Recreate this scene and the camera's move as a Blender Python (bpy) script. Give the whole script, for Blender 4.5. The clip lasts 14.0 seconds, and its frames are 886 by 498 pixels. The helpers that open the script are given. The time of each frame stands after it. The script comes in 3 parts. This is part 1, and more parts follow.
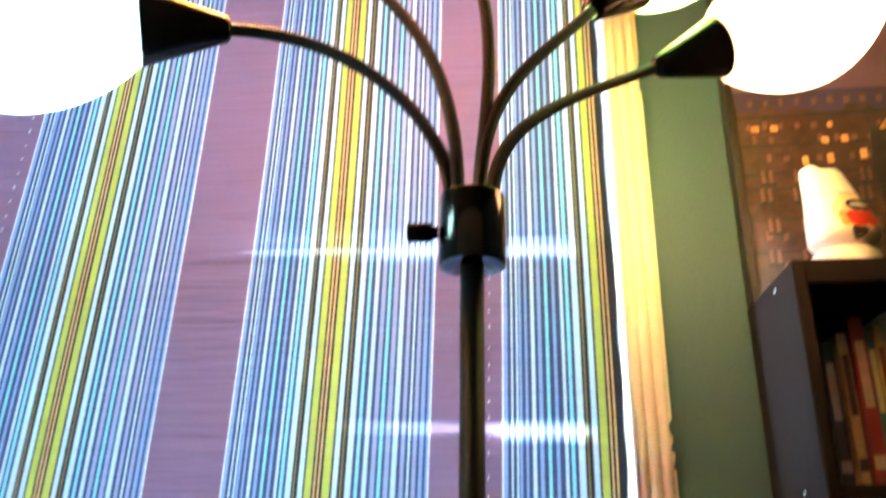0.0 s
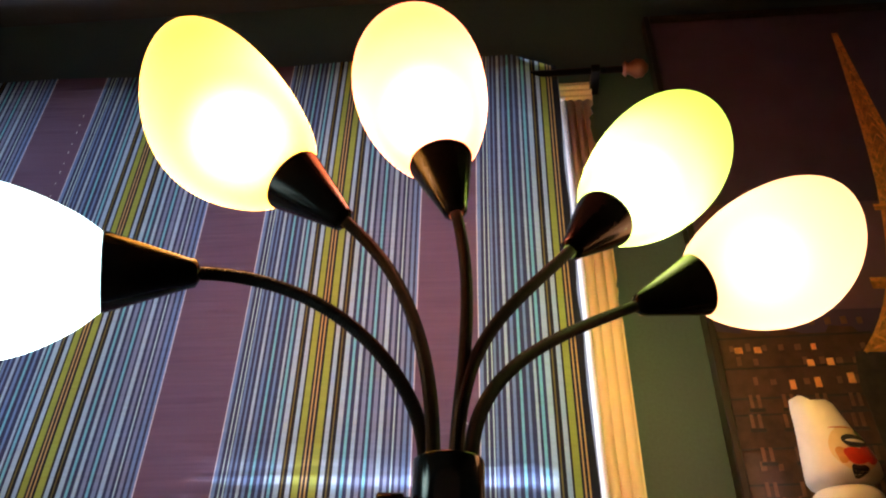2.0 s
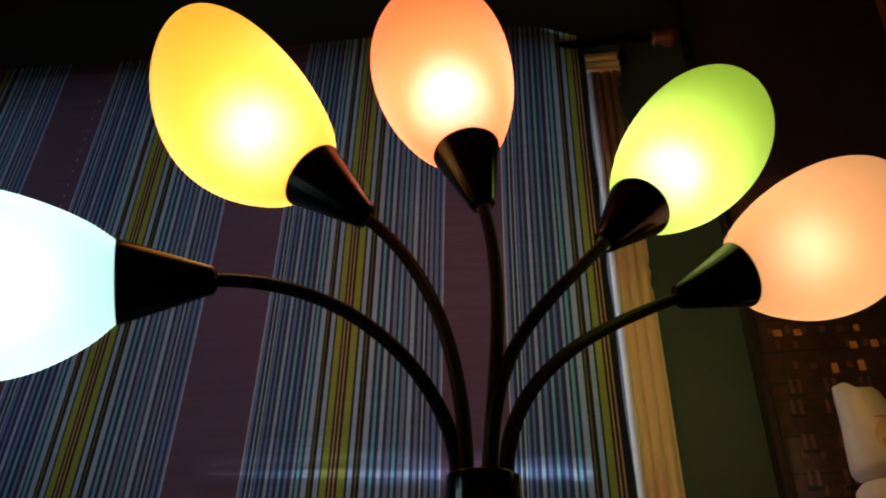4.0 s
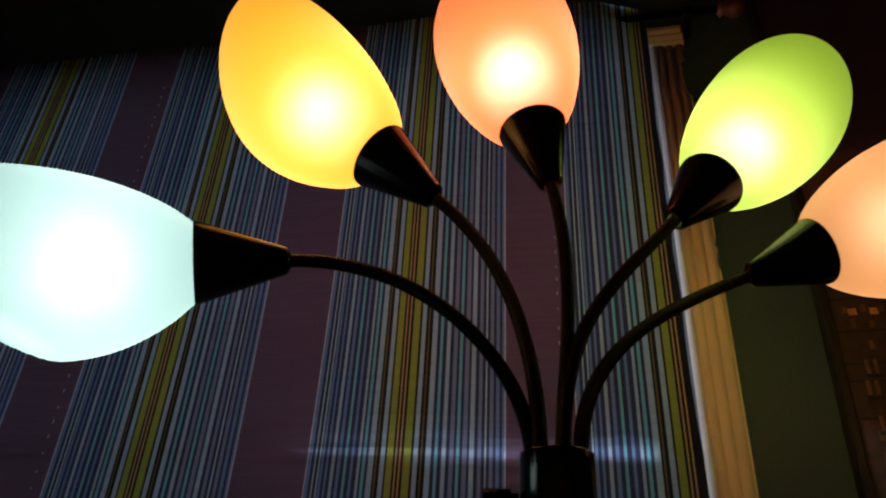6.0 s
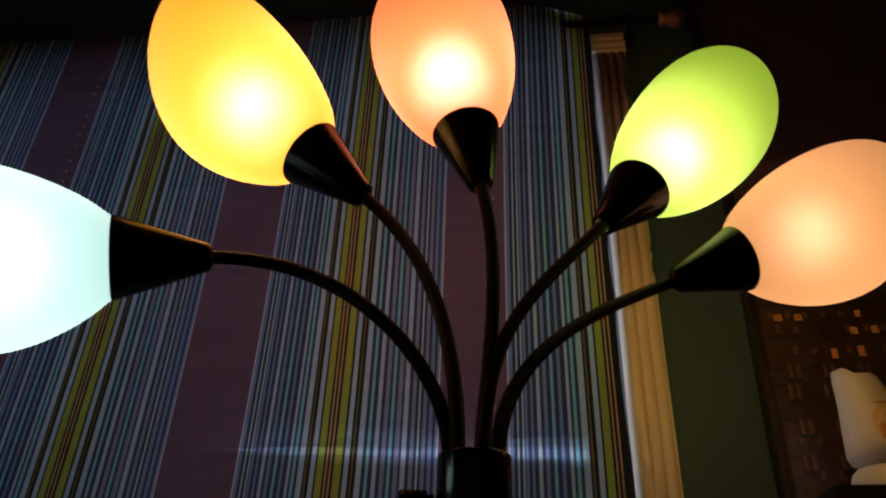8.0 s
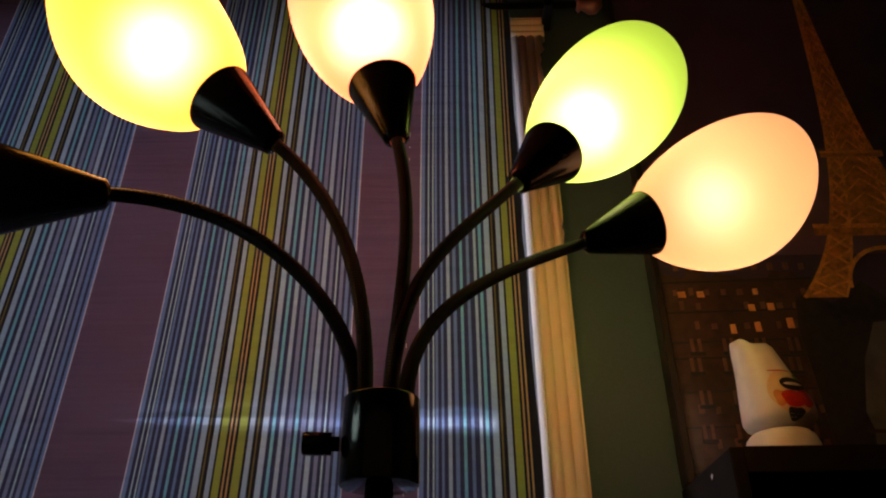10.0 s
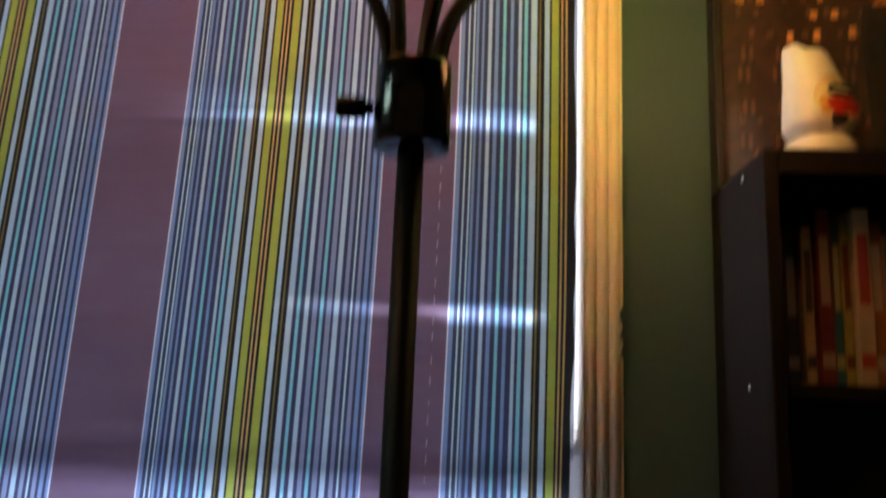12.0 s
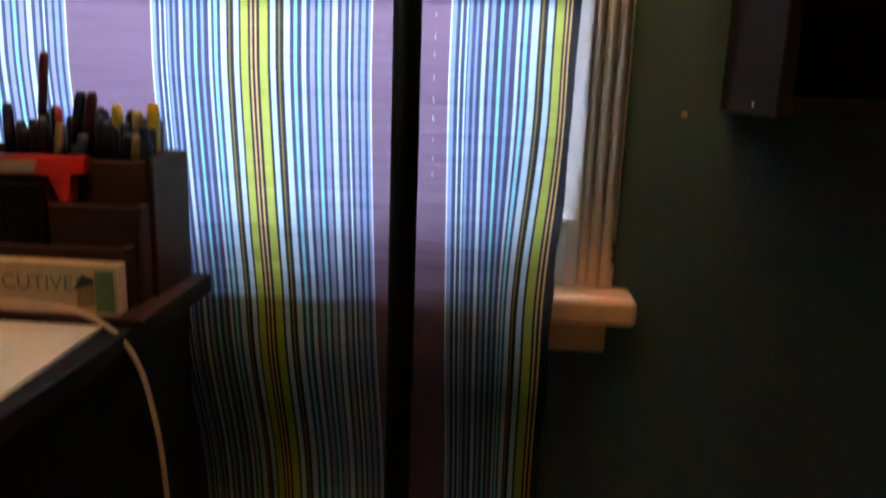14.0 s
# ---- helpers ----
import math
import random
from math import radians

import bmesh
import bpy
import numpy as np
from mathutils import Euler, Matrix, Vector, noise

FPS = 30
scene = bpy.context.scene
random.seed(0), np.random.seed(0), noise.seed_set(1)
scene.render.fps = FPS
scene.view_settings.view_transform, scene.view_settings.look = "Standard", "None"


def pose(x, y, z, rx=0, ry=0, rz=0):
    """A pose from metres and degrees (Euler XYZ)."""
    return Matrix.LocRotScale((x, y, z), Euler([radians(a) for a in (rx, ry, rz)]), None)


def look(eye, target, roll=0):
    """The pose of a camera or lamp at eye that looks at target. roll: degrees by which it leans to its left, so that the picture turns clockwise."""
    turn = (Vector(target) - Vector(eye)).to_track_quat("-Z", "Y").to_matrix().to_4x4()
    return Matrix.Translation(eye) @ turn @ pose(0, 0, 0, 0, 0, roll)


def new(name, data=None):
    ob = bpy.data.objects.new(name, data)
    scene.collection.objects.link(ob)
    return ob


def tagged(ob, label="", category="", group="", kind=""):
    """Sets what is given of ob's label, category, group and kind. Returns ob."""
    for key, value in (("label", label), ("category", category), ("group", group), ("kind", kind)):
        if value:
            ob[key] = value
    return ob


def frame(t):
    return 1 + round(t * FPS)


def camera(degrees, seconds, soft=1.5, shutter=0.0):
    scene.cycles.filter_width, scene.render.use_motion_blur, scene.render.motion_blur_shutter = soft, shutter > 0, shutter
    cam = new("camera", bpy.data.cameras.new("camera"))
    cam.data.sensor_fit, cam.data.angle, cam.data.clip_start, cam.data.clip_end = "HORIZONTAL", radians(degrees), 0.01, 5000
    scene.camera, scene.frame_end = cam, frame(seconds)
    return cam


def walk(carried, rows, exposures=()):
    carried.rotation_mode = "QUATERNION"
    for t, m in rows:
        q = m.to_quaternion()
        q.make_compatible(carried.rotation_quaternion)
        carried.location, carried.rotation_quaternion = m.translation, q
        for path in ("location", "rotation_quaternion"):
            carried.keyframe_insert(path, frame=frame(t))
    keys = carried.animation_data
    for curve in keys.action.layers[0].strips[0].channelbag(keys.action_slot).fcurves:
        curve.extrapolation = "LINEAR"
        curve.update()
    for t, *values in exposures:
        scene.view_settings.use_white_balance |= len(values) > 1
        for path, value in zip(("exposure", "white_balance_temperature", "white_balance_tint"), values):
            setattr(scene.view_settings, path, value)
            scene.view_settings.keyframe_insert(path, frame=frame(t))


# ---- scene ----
cam = camera(60.0, 14.0, soft=2.0, shutter=0.7)
PATH = [
    (0, (0.059, -1.298, 1.186), (-0.165, 0.552, 1.912), 0.9),
    (0.5, (0.063, -1.288, 1.206), (-0.09, 0.507, 2.075), 0.7),
    (1, (0.062, -1.283, 1.213), (-0.087, 0.495, 2.117), 0.7),
    (1.5, (0.057, -1.282, 1.24), (-0.112, 0.449, 2.228), 0.4),
    (2, (0.06, -1.291, 1.274), (-0.094, 0.352, 2.404), 0.8),
    (2.2, (0.059, -1.29, 1.283), (-0.094, 0.361, 2.402), 0.3),
    (4.3, (0.049, -1.276, 1.326), (-0.2, 0.407, 2.377), 1.1),
    (4.5, (0.044, -1.278, 1.326), (-0.262, 0.397, 2.374), 1.9),
    (5, (0.04, -1.273, 1.319), (-0.331, 0.411, 2.332), 2.4),
    (5.5, (0.035, -1.277, 1.322), (-0.339, 0.413, 2.325), 2.7),
    (6, (0.036, -1.277, 1.323), (-0.318, 0.413, 2.332), 2.5),
    (6.5, (0.041, -1.275, 1.327), (-0.267, 0.428, 2.33), 2.7),
    (7, (0.048, -1.272, 1.324), (-0.235, 0.431, 2.333), 2.0),
    (7.5, (0.054, -1.277, 1.33), (-0.209, 0.425, 2.348), 1.8),
    (8, (0.062, -1.273, 1.326), (-0.172, 0.437, 2.336), 1.7),
    (8.2, (0.061, -1.271, 1.324), (-0.154, 0.453, 2.314), 1.4),
    (10.3, (0.065, -1.235, 1.285), (0.055, 0.486, 2.302), -0.6),
    (10.5, (0.082, -1.248, 1.3), (0.056, 0.498, 2.276), -0.1),
    (11, (0.083, -1.242, 1.297), (0.049, 0.524, 2.235), 0.1),
    (11.5, (0.086, -1.24, 1.272), (-0.033, 0.618, 2.001), 0.5),
    (12, (0.076, -1.223, 1.234), (-0.058, 0.736, 1.613), 2.3),
    (12.6, (0.071, -1.189, 1.171), (-0.084, 0.805, 1.225), 2.7),
    (13, (0.063, -1.178, 1.118), (-0.099, 0.817, 1.074), 3.2),
    (13.2, (0.057, -1.176, 1.084), (-0.106, 0.811, 0.93), 2.8),
    (13.5, (0.065, -1.2, 1.05), (-0.073, 0.778, 0.78), 2.3),
    (14, (0.076, -1.233, 0.999), (-0.043, 0.715, 0.56), 2.0),
]
walk(cam, [(t, look(eye, target, roll)) for t, eye, target, roll in PATH],
     [(0, 4.75, 7000, 14), (0.5, 4.3, 7200, 17), (1.0, 3.9, 7500, 19), (1.5, 3.45, 7700, 24), (2.2, 2.65, 8000, 32), (4.3, 0.62, 7900, 25), (5.0, 0.53, 8100, 26), (8.2, 0.62, 8300, 29),
      (10.3, 1.5, 8700, 40), (11.0, 1.75, 9000, 44), (11.4, 1.9, 8900, 40), (11.8, 2.42, 8550, 27), (12.2, 3.05, 8400, 23), (12.5, 3.38, 8200, 21), (13.2, 3.48, 8300, 21), (14.0, 3.85, 8500, 23)])
DAY_WATTS, GLOW, BULB_WATTS, PAPER_LETS, BODY, BOARD_LETS = 21.5, 0.50, 0.95, 0.20, 0.40, 0.86

# ---- world, large lights ----
world = bpy.data.worlds.new("world")
scene.world = world
world.use_nodes = True
wn = world.node_tree.nodes
sky = wn.new("ShaderNodeTexSky")
sky.sky_type, sky.sun_disc = "NISHITA", False
sky.sun_elevation, sky.sun_rotation = radians(25), radians(180)
wn["Background"].inputs["Strength"].default_value = 0.06
world.node_tree.links.new(sky.outputs["Color"], wn["Background"].inputs["Color"])

# daylight in the window's opening, behind the blackout panels
day = new("window_daylight", bpy.data.lights.new("window_daylight", "AREA"))
day.data.shape, day.data.size, day.data.size_y = "RECTANGLE", 1.50, 1.85
day.data.energy, day.data.color = DAY_WATTS, (0.53, 0.72, 1.0)
day.matrix_world = look((-0.575, 0.11, 1.62), (-0.575, -1.0, 1.62))


# ---- materials ----
def material(name, color, rough=0.5, metal=0.0, vary=0.25, grain=60.0, bump=0.15, depth=0.002, stretch=(1, 1, 1), stain=4.0, coat=0.0, spec=0.5):
    """A surface with stains at the large scale and grain at the small one."""
    m = bpy.data.materials.new(name)
    m.use_nodes = True
    n, link = m.node_tree.nodes, m.node_tree.links.new
    b = n["Principled BSDF"]
    co, mp = n.new("ShaderNodeTexCoord"), n.new("ShaderNodeMapping")
    mp.inputs["Scale"].default_value = stretch
    link(co.outputs["Object"], mp.inputs["Vector"])
    big, small = n.new("ShaderNodeTexNoise"), n.new("ShaderNodeTexNoise")
    big.inputs["Scale"].default_value, small.inputs["Scale"].default_value = stain, grain
    big.inputs["Detail"].default_value = small.inputs["Detail"].default_value = 5
    for tex in (big, small):
        link(mp.outputs["Vector"], tex.inputs["Vector"])
    add = n.new("ShaderNodeMath")
    add.operation = "ADD"
    link(big.outputs["Fac"], add.inputs[0])
    link(small.outputs["Fac"], add.inputs[1])
    rng = n.new("ShaderNodeMapRange")
    rng.inputs["From Min"].default_value, rng.inputs["From Max"].default_value = 0.6, 1.4
    rng.inputs["To Min"].default_value, rng.inputs["To Max"].default_value = 1 - vary, 1 + vary
    link(add.outputs[0], rng.inputs["Value"])
    mul = n.new("ShaderNodeMix")
    mul.data_type, mul.blend_type = "RGBA", "MULTIPLY"
    mul.inputs["Factor"].default_value = 1
    mul.inputs["A"].default_value = (*color, 1)
    link(rng.outputs[0], mul.inputs["B"])
    link(mul.outputs["Result"], b.inputs["Base Color"])
    rr = n.new("ShaderNodeMapRange")
    rr.inputs["To Min"].default_value, rr.inputs["To Max"].default_value = max(rough - 0.12, 0.03), min(rough + 0.12, 1)
    link(big.outputs["Fac"], rr.inputs["Value"])
    link(rr.outputs[0], b.inputs["Roughness"])
    b.inputs["Metallic"].default_value = metal
    b.inputs["Coat Weight"].default_value = coat
    b.inputs["Specular IOR Level"].default_value = spec
    bp = n.new("ShaderNodeBump")
    bp.inputs["Strength"].default_value, bp.inputs["Distance"].default_value = bump, depth
    link(small.outputs["Fac"], bp.inputs["Height"])
    link(bp.outputs["Normal"], b.inputs["Normal"])
    return m


def glowing_shade(name, skin, glow, forward):
    """Frosted plastic that gives off light evenly and also scatters the bulb behind it, part of it forwards."""
    m = bpy.data.materials.new(name)
    m.use_nodes = True
    n, link = m.node_tree.nodes, m.node_tree.links.new
    n.remove(n["Principled BSDF"])
    out = n["Material Output"]
    tr, gl, em = n.new("ShaderNodeBsdfTranslucent"), n.new("ShaderNodeBsdfGlossy"), n.new("ShaderNodeEmission")
    tr.inputs["Color"].default_value = (*[(0.055 + 0.945 * c) * BODY for c in skin], 1)
    gl.inputs["Roughness"].default_value = 0.35
    em.inputs["Color"].default_value, em.inputs["Strength"].default_value = (*skin, 1), glow
    scatter, soft = n.new("ShaderNodeBsdfRefraction"), n.new("ShaderNodeMixShader")
    scatter.inputs["Color"].default_value = (*[0.42 + 0.58 * c for c in skin], 1)
    scatter.inputs["Roughness"].default_value, scatter.inputs["IOR"].default_value = 1.0, 1.5
    soft.inputs["Fac"].default_value = forward
    link(tr.outputs[0], soft.inputs[1])
    link(scatter.outputs[0], soft.inputs[2])
    mix, add = n.new("ShaderNodeMixShader"), n.new("ShaderNodeAddShader")
    mix.inputs["Fac"].default_value = 0.04
    link(soft.outputs[0], mix.inputs[1])
    link(gl.outputs[0], mix.inputs[2])
    link(mix.outputs[0], add.inputs[0])
    link(em.outputs[0], add.inputs[1])
    link(add.outputs[0], out.inputs["Surface"])
    return m


def striped_cloth(name):
    """Thin woven cloth; the stripes' colours are stored on the mesh."""
    m = bpy.data.materials.new(name)
    m.use_nodes = True
    n, link = m.node_tree.nodes, m.node_tree.links.new
    b, out = n["Principled BSDF"], n["Material Output"]
    at = n.new("ShaderNodeAttribute")
    at.attribute_name = "stripe"
    co, mp = n.new("ShaderNodeTexCoord"), n.new("ShaderNodeMapping")
    mp.inputs["Scale"].default_value = (4, 4, 220)
    link(co.outputs["Object"], mp.inputs["Vector"])
    slub, stain = n.new("ShaderNodeTexNoise"), n.new("ShaderNodeTexNoise")
    slub.inputs["Scale"].default_value, slub.inputs["Detail"].default_value = 1.0, 4
    stain.inputs["Scale"].default_value = 5
    link(mp.outputs["Vector"], slub.inputs["Vector"])
    link(co.outputs["Object"], stain.inputs["Vector"])
    add = n.new("ShaderNodeMath")
    add.operation = "ADD"
    link(slub.outputs["Fac"], add.inputs[0])
    link(stain.outputs["Fac"], add.inputs[1])
    rng = n.new("ShaderNodeMapRange")
    rng.inputs["From Min"].default_value, rng.inputs["From Max"].default_value = 0.6, 1.4
    rng.inputs["To Min"].default_value, rng.inputs["To Max"].default_value = 0.88, 1.12
    link(add.outputs[0], rng.inputs["Value"])
    mul = n.new("ShaderNodeMix")
    mul.data_type, mul.blend_type = "RGBA", "MULTIPLY"
    mul.inputs["Factor"].default_value = 1
    link(at.outputs["Color"], mul.inputs["A"])
    link(rng.outputs[0], mul.inputs["B"])
    link(mul.outputs["Result"], b.inputs["Base Color"])
    b.inputs["Roughness"].default_value, b.inputs["Specular IOR Level"].default_value = 0.85, 0.2
    bp = n.new("ShaderNodeBump")
    bp.inputs["Strength"].default_value, bp.inputs["Distance"].default_value = 0.3, 0.001
    link(slub.outputs["Fac"], bp.inputs["Height"])
    folds, crease, bend = n.new("ShaderNodeMapping"), n.new("ShaderNodeTexNoise"), n.new("ShaderNodeBump")
    folds.inputs["Scale"].default_value = (3.0, 3.0, 38)
    crease.inputs["Scale"].default_value, crease.inputs["Detail"].default_value = 1.0, 2
    bend.inputs["Strength"].default_value, bend.inputs["Distance"].default_value = 1.0, 0.009
    link(co.outputs["Object"], folds.inputs["Vector"])
    link(folds.outputs["Vector"], crease.inputs["Vector"])
    link(crease.outputs["Fac"], bend.inputs["Height"])
    link(bp.outputs["Normal"], bend.inputs["Normal"])
    link(bend.outputs["Normal"], b.inputs["Normal"])
    tr, mix = n.new("ShaderNodeBsdfTranslucent"), n.new("ShaderNodeMixShader")
    link(bend.outputs["Normal"], tr.inputs["Normal"])
    gaps = n.new("ShaderNodeMix")
    gaps.data_type = "RGBA"
    gaps.inputs["Factor"].default_value, gaps.inputs["B"].default_value = 0.06, (0.50, 0.56, 0.70, 1)
    link(mul.outputs["Result"], gaps.inputs["A"])
    link(gaps.outputs["Result"], tr.inputs["Color"])
    mix.inputs["Fac"].default_value = 0.4
    link(b.outputs[0], mix.inputs[1])
    link(tr.outputs[0], mix.inputs[2])
    link(mix.outputs[0], out.inputs["Surface"])
    return m


GREEN_WALL = material("green_wall_paint", (0.050, 0.098, 0.114), 0.6, vary=0.16, grain=180, bump=0.25, depth=0.001, stain=2.5)
CEILING = material("ceiling_paint", (0.045, 0.042, 0.046), 0.8, vary=0.12, grain=90)
FLOOR_CARPET = material("brown_carpet", (0.17, 0.13, 0.10), 0.95, vary=0.2, grain=300, bump=0.4)
# for the wall out of view: made pale to throw light back inside
BOUNCE_WALL = material("pale_bounce_paint", (0.80, 0.73, 0.64), 0.6, vary=0.08, grain=120)
CREAM = material("cream_trim_paint", (0.96, 0.79, 0.60), 0.32, vary=0.02, grain=9, bump=0.02, stain=3)
# daylight leaking onto the inner bead is put into this whiter tone
DAYLIT_BEAD = material("daylit_bead_tone", (0.94, 0.87, 0.79), 0.35, vary=0.03, grain=12, bump=0.02, stain=3)
SILL_WOOD = material("worn_cream_sill", (0.72, 0.40, 0.23), 0.35, vary=0.15, grain=40, stretch=(0.3, 1, 1))
SASH = material("white_sash_paint", (0.75, 0.75, 0.72), 0.4, vary=0.1)
BOARD = bpy.data.materials.new("dark_blackout_board")
BOARD.use_nodes = True
bn = BOARD.node_tree.nodes
bt, bm_mix = bn.new("ShaderNodeBsdfTranslucent"), bn.new("ShaderNodeMixShader")
bt.inputs["Color"].default_value = (0.32, 0.33, 0.34, 1)
bn["Principled BSDF"].inputs["Base Color"].default_value = (0.03, 0.03, 0.035, 1)
bn["Principled BSDF"].inputs["Roughness"].default_value = 0.9
bm_mix.inputs["Fac"].default_value = BOARD_LETS
BOARD.node_tree.links.new(bn["Principled BSDF"].outputs[0], bm_mix.inputs[1])
BOARD.node_tree.links.new(bt.outputs[0], bm_mix.inputs[2])
BOARD.node_tree.links.new(bm_mix.outputs[0], bn["Material Output"].inputs["Surface"])
BLACK_METAL = material("black_lacquered_metal", (0.005, 0.0045, 0.0045), 0.42, vary=0.3, grain=200, bump=0.03, spec=0.13)
POLE_METAL = material("satin_black_tube", (0.006, 0.006, 0.006), 0.55, vary=0.3, grain=200, bump=0.05, spec=0.15)
BLACK_PLASTIC = material("black_glossy_plastic", (0.007, 0.006, 0.006), 0.20, vary=0.2, grain=150, bump=0.02, spec=0.14)
COLLAR_PLASTIC = material("black_polished_plastic", (0.006, 0.006, 0.006), 0.12, vary=0.1, grain=150, bump=0.01, spec=0.6)
BLACK_WOOD = material("black_brown_laminate", (0.016, 0.0115, 0.0105), 0.7, vary=0.3, grain=25, stretch=(1, 1, 0.1), spec=0.08)
DESK_WOOD = material("black_desk_laminate", (0.012, 0.011, 0.011), 0.5, vary=0.3, grain=25, stretch=(0.1, 1, 1), spec=0.2)
ORGANISER_WOOD = material("dark_mahogany_stain", (0.050, 0.018, 0.014), 0.5, vary=0.35, grain=30, stretch=(0.15, 1, 1), spec=0.12)
PAPER = material("off_white_paper", (0.86, 0.73, 0.61), 0.7, vary=0.08, grain=80)
CARD = material("cream_cardboard", (0.56, 0.36, 0.21), 0.65, vary=0.15, grain=50)
STEEL = material("bright_screw_steel", (0.75, 0.73, 0.70), 0.25, 1.0)
CORD = material("beige_cord_plastic", (0.60, 0.38, 0.27), 0.45, vary=0.12)
INK_AND_GAP = material("black_print_and_gap_shade", (0.015, 0.015, 0.015), 0.5, vary=0.1)
CLOTH = striped_cloth("striped_curtain_cloth")


# ---- mesh helpers ----
def thing(name, at=(0, 0, 0), label="", category="", group="", kind=""):
    ob = new(name)
    ob.location = at
    ob.empty_display_size = 0.05
    return tagged(ob, label, category, group, kind)


def base_of(ob):
    at = Vector((0, 0, 0))
    while ob:
        at += Vector(ob.location)
        ob = ob.parent
    return at


def part(name, bm, mat, parent=None, label="", smooth=False):
    """Links a bmesh, given in world places, as one mesh under a thing or a part."""
    if parent:
        bmesh.ops.translate(bm, verts=bm.verts, vec=-base_of(parent))
    me = bpy.data.meshes.new(name)
    bmesh.ops.recalc_face_normals(bm, faces=bm.faces)
    for f in bm.faces:
        f.smooth = smooth
    bm.to_mesh(me)
    bm.free()
    me.materials.append(mat)
    ob = new(name, me)
    ob.parent = parent
    if label:
        ob["label"] = label
    return ob


def rounded(bm, amount, segments=2):
    if amount:
        bmesh.ops.bevel(bm, geom=bm.edges[:], offset=amount, segments=segments, affect="EDGES", profile=0.5)
    return bm


def box(x0, x1, y0, y1, z0, z1, bevel=0.0, segments=2):
    bm = bmesh.new()
    bmesh.ops.create_cube(bm, size=1)
    for v in bm.verts:
        v.co = Vector((x0 + (v.co.x + 0.5) * (x1 - x0), y0 + (v.co.y + 0.5) * (y1 - y0), z0 + (v.co.z + 0.5) * (z1 - z0)))
    return rounded(bm, bevel, segments)


def slab(outline, y0, y1, bevel=0.0):
    """An outline in x and z, given thickness from y0 to y1."""
    bm = bmesh.new()
    front, back = ([bm.verts.new((x, y, z)) for x, z in outline] for y in (y0, y1))
    bm.faces.new(front)
    bm.faces.new(back[::-1])
    for k in range(len(outline)):
        j = (k + 1) % len(outline)
        bm.faces.new((front[k], back[k], back[j], front[j]))
    return rounded(bm, bevel, 1)


def prism(outline, z0, z1):
    """An outline in x and y, drawn up from z0 to z1."""
    bm = bmesh.new()
    low, high = ([bm.verts.new((x, y, z)) for x, y in outline] for z in (z0, z1))
    bm.faces.new(low[::-1])
    bm.faces.new(high)
    for k in range(len(outline)):
        j = (k + 1) % len(outline)
        bm.faces.new((low[k], low[j], high[j], high[k]))
    return bm


def sweep(rings, n=16, caps=True):
    """A skin over rings of (centre, axis, radius)."""
    bm = bmesh.new()
    loops, side = [], None
    for centre, axis, r in rings:
        axis = Vector(axis).normalized()
        if side is None:
            side = axis.orthogonal().normalized()
        side = (side - axis * side.dot(axis)).normalized()
        up = axis.cross(side)
        loops.append([bm.verts.new(Vector(centre) + r * (math.cos(2 * math.pi * k / n) * side + math.sin(2 * math.pi * k / n) * up)) for k in range(n)])
    for a, b in zip(loops, loops[1:]):
        for k in range(n):
            j = (k + 1) % n
            bm.faces.new((a[k], a[j], b[j], b[k]))
    if caps:
        bm.faces.new(loops[0][::-1])
        bm.faces.new(loops[-1])
    return bm


def softened(profile, steps=4):
    """The same profile with more rings on a soft line."""
    return [(p.x, p.y) for p in smooth_path([(s, r, 0) for s, r in profile], steps)]


def lathe(at, axis, profile, n=32, caps=True):
    """profile: pairs of the way along the axis and the radius."""
    axis = Vector(axis).normalized()
    return sweep([(Vector(at) + axis * s, axis, r) for s, r in profile], n, caps)


def bezier(p0, p1, p2, p3, steps):
    for k in range(steps + 1):
        t = k / steps
        a, b, c, d = (1 - t) ** 3, 3 * t * (1 - t) ** 2, 3 * t * t * (1 - t), t ** 3
        ta, tb, tc = (1 - t) ** 2, 2 * t * (1 - t), t * t
        yield a * p0 + b * p1 + c * p2 + d * p3, (ta * (p1 - p0) + tb * (p2 - p1) + tc * (p3 - p2)).normalized()


def smooth_path(points, steps=8):
    """A soft line through a few points."""
    pts = [Vector(p) for p in points]
    ext = [2 * pts[0] - pts[1], *pts, 2 * pts[-1] - pts[-2]]
    for k in range(1, len(ext) - 2):
        a, b, c, d = ext[k - 1 : k + 3]
        for s in range(steps):
            t = s / steps
            yield 0.5 * (2 * b + (c - a) * t + (2 * a - 5 * b + 4 * c - d) * t * t + (3 * b - a - 3 * c + d) * t ** 3)
    yield pts[-1]


def tube(points, r, n=10, steps=8):
    line = list(smooth_path(points, steps))
    ways = [(b - a) for a, b in zip(line, line[1:])]
    ways.append(ways[-1])
    return sweep([(p, w, r) for p, w in zip(line, ways)], n)


# ---- the room ----
WEST, EAST, SOUTH, HIGH = -2.2, 1.9, -3.0, 2.96
WIN_L, WIN_R, WIN_B, WIN_T = -1.36, 0.212, 0.665, 2.545


def structure(name, bm, mat, label, category):
    return tagged(part(name, bm, mat), label, category, kind="structure")


wall_north = thing("wall_north", (0, 0, 0), "dark green painted wall round the curtained window", "wall", kind="structure")
part("wall_section", box(WEST, WIN_L, 0, 0.14, 0, HIGH), GREEN_WALL, wall_north)
part("wall_section", box(WIN_R, EAST, 0, 0.14, 0, HIGH), GREEN_WALL, wall_north)
part("wall_section", box(WIN_L, WIN_R, 0, 0.14, 0, WIN_B), GREEN_WALL, wall_north)
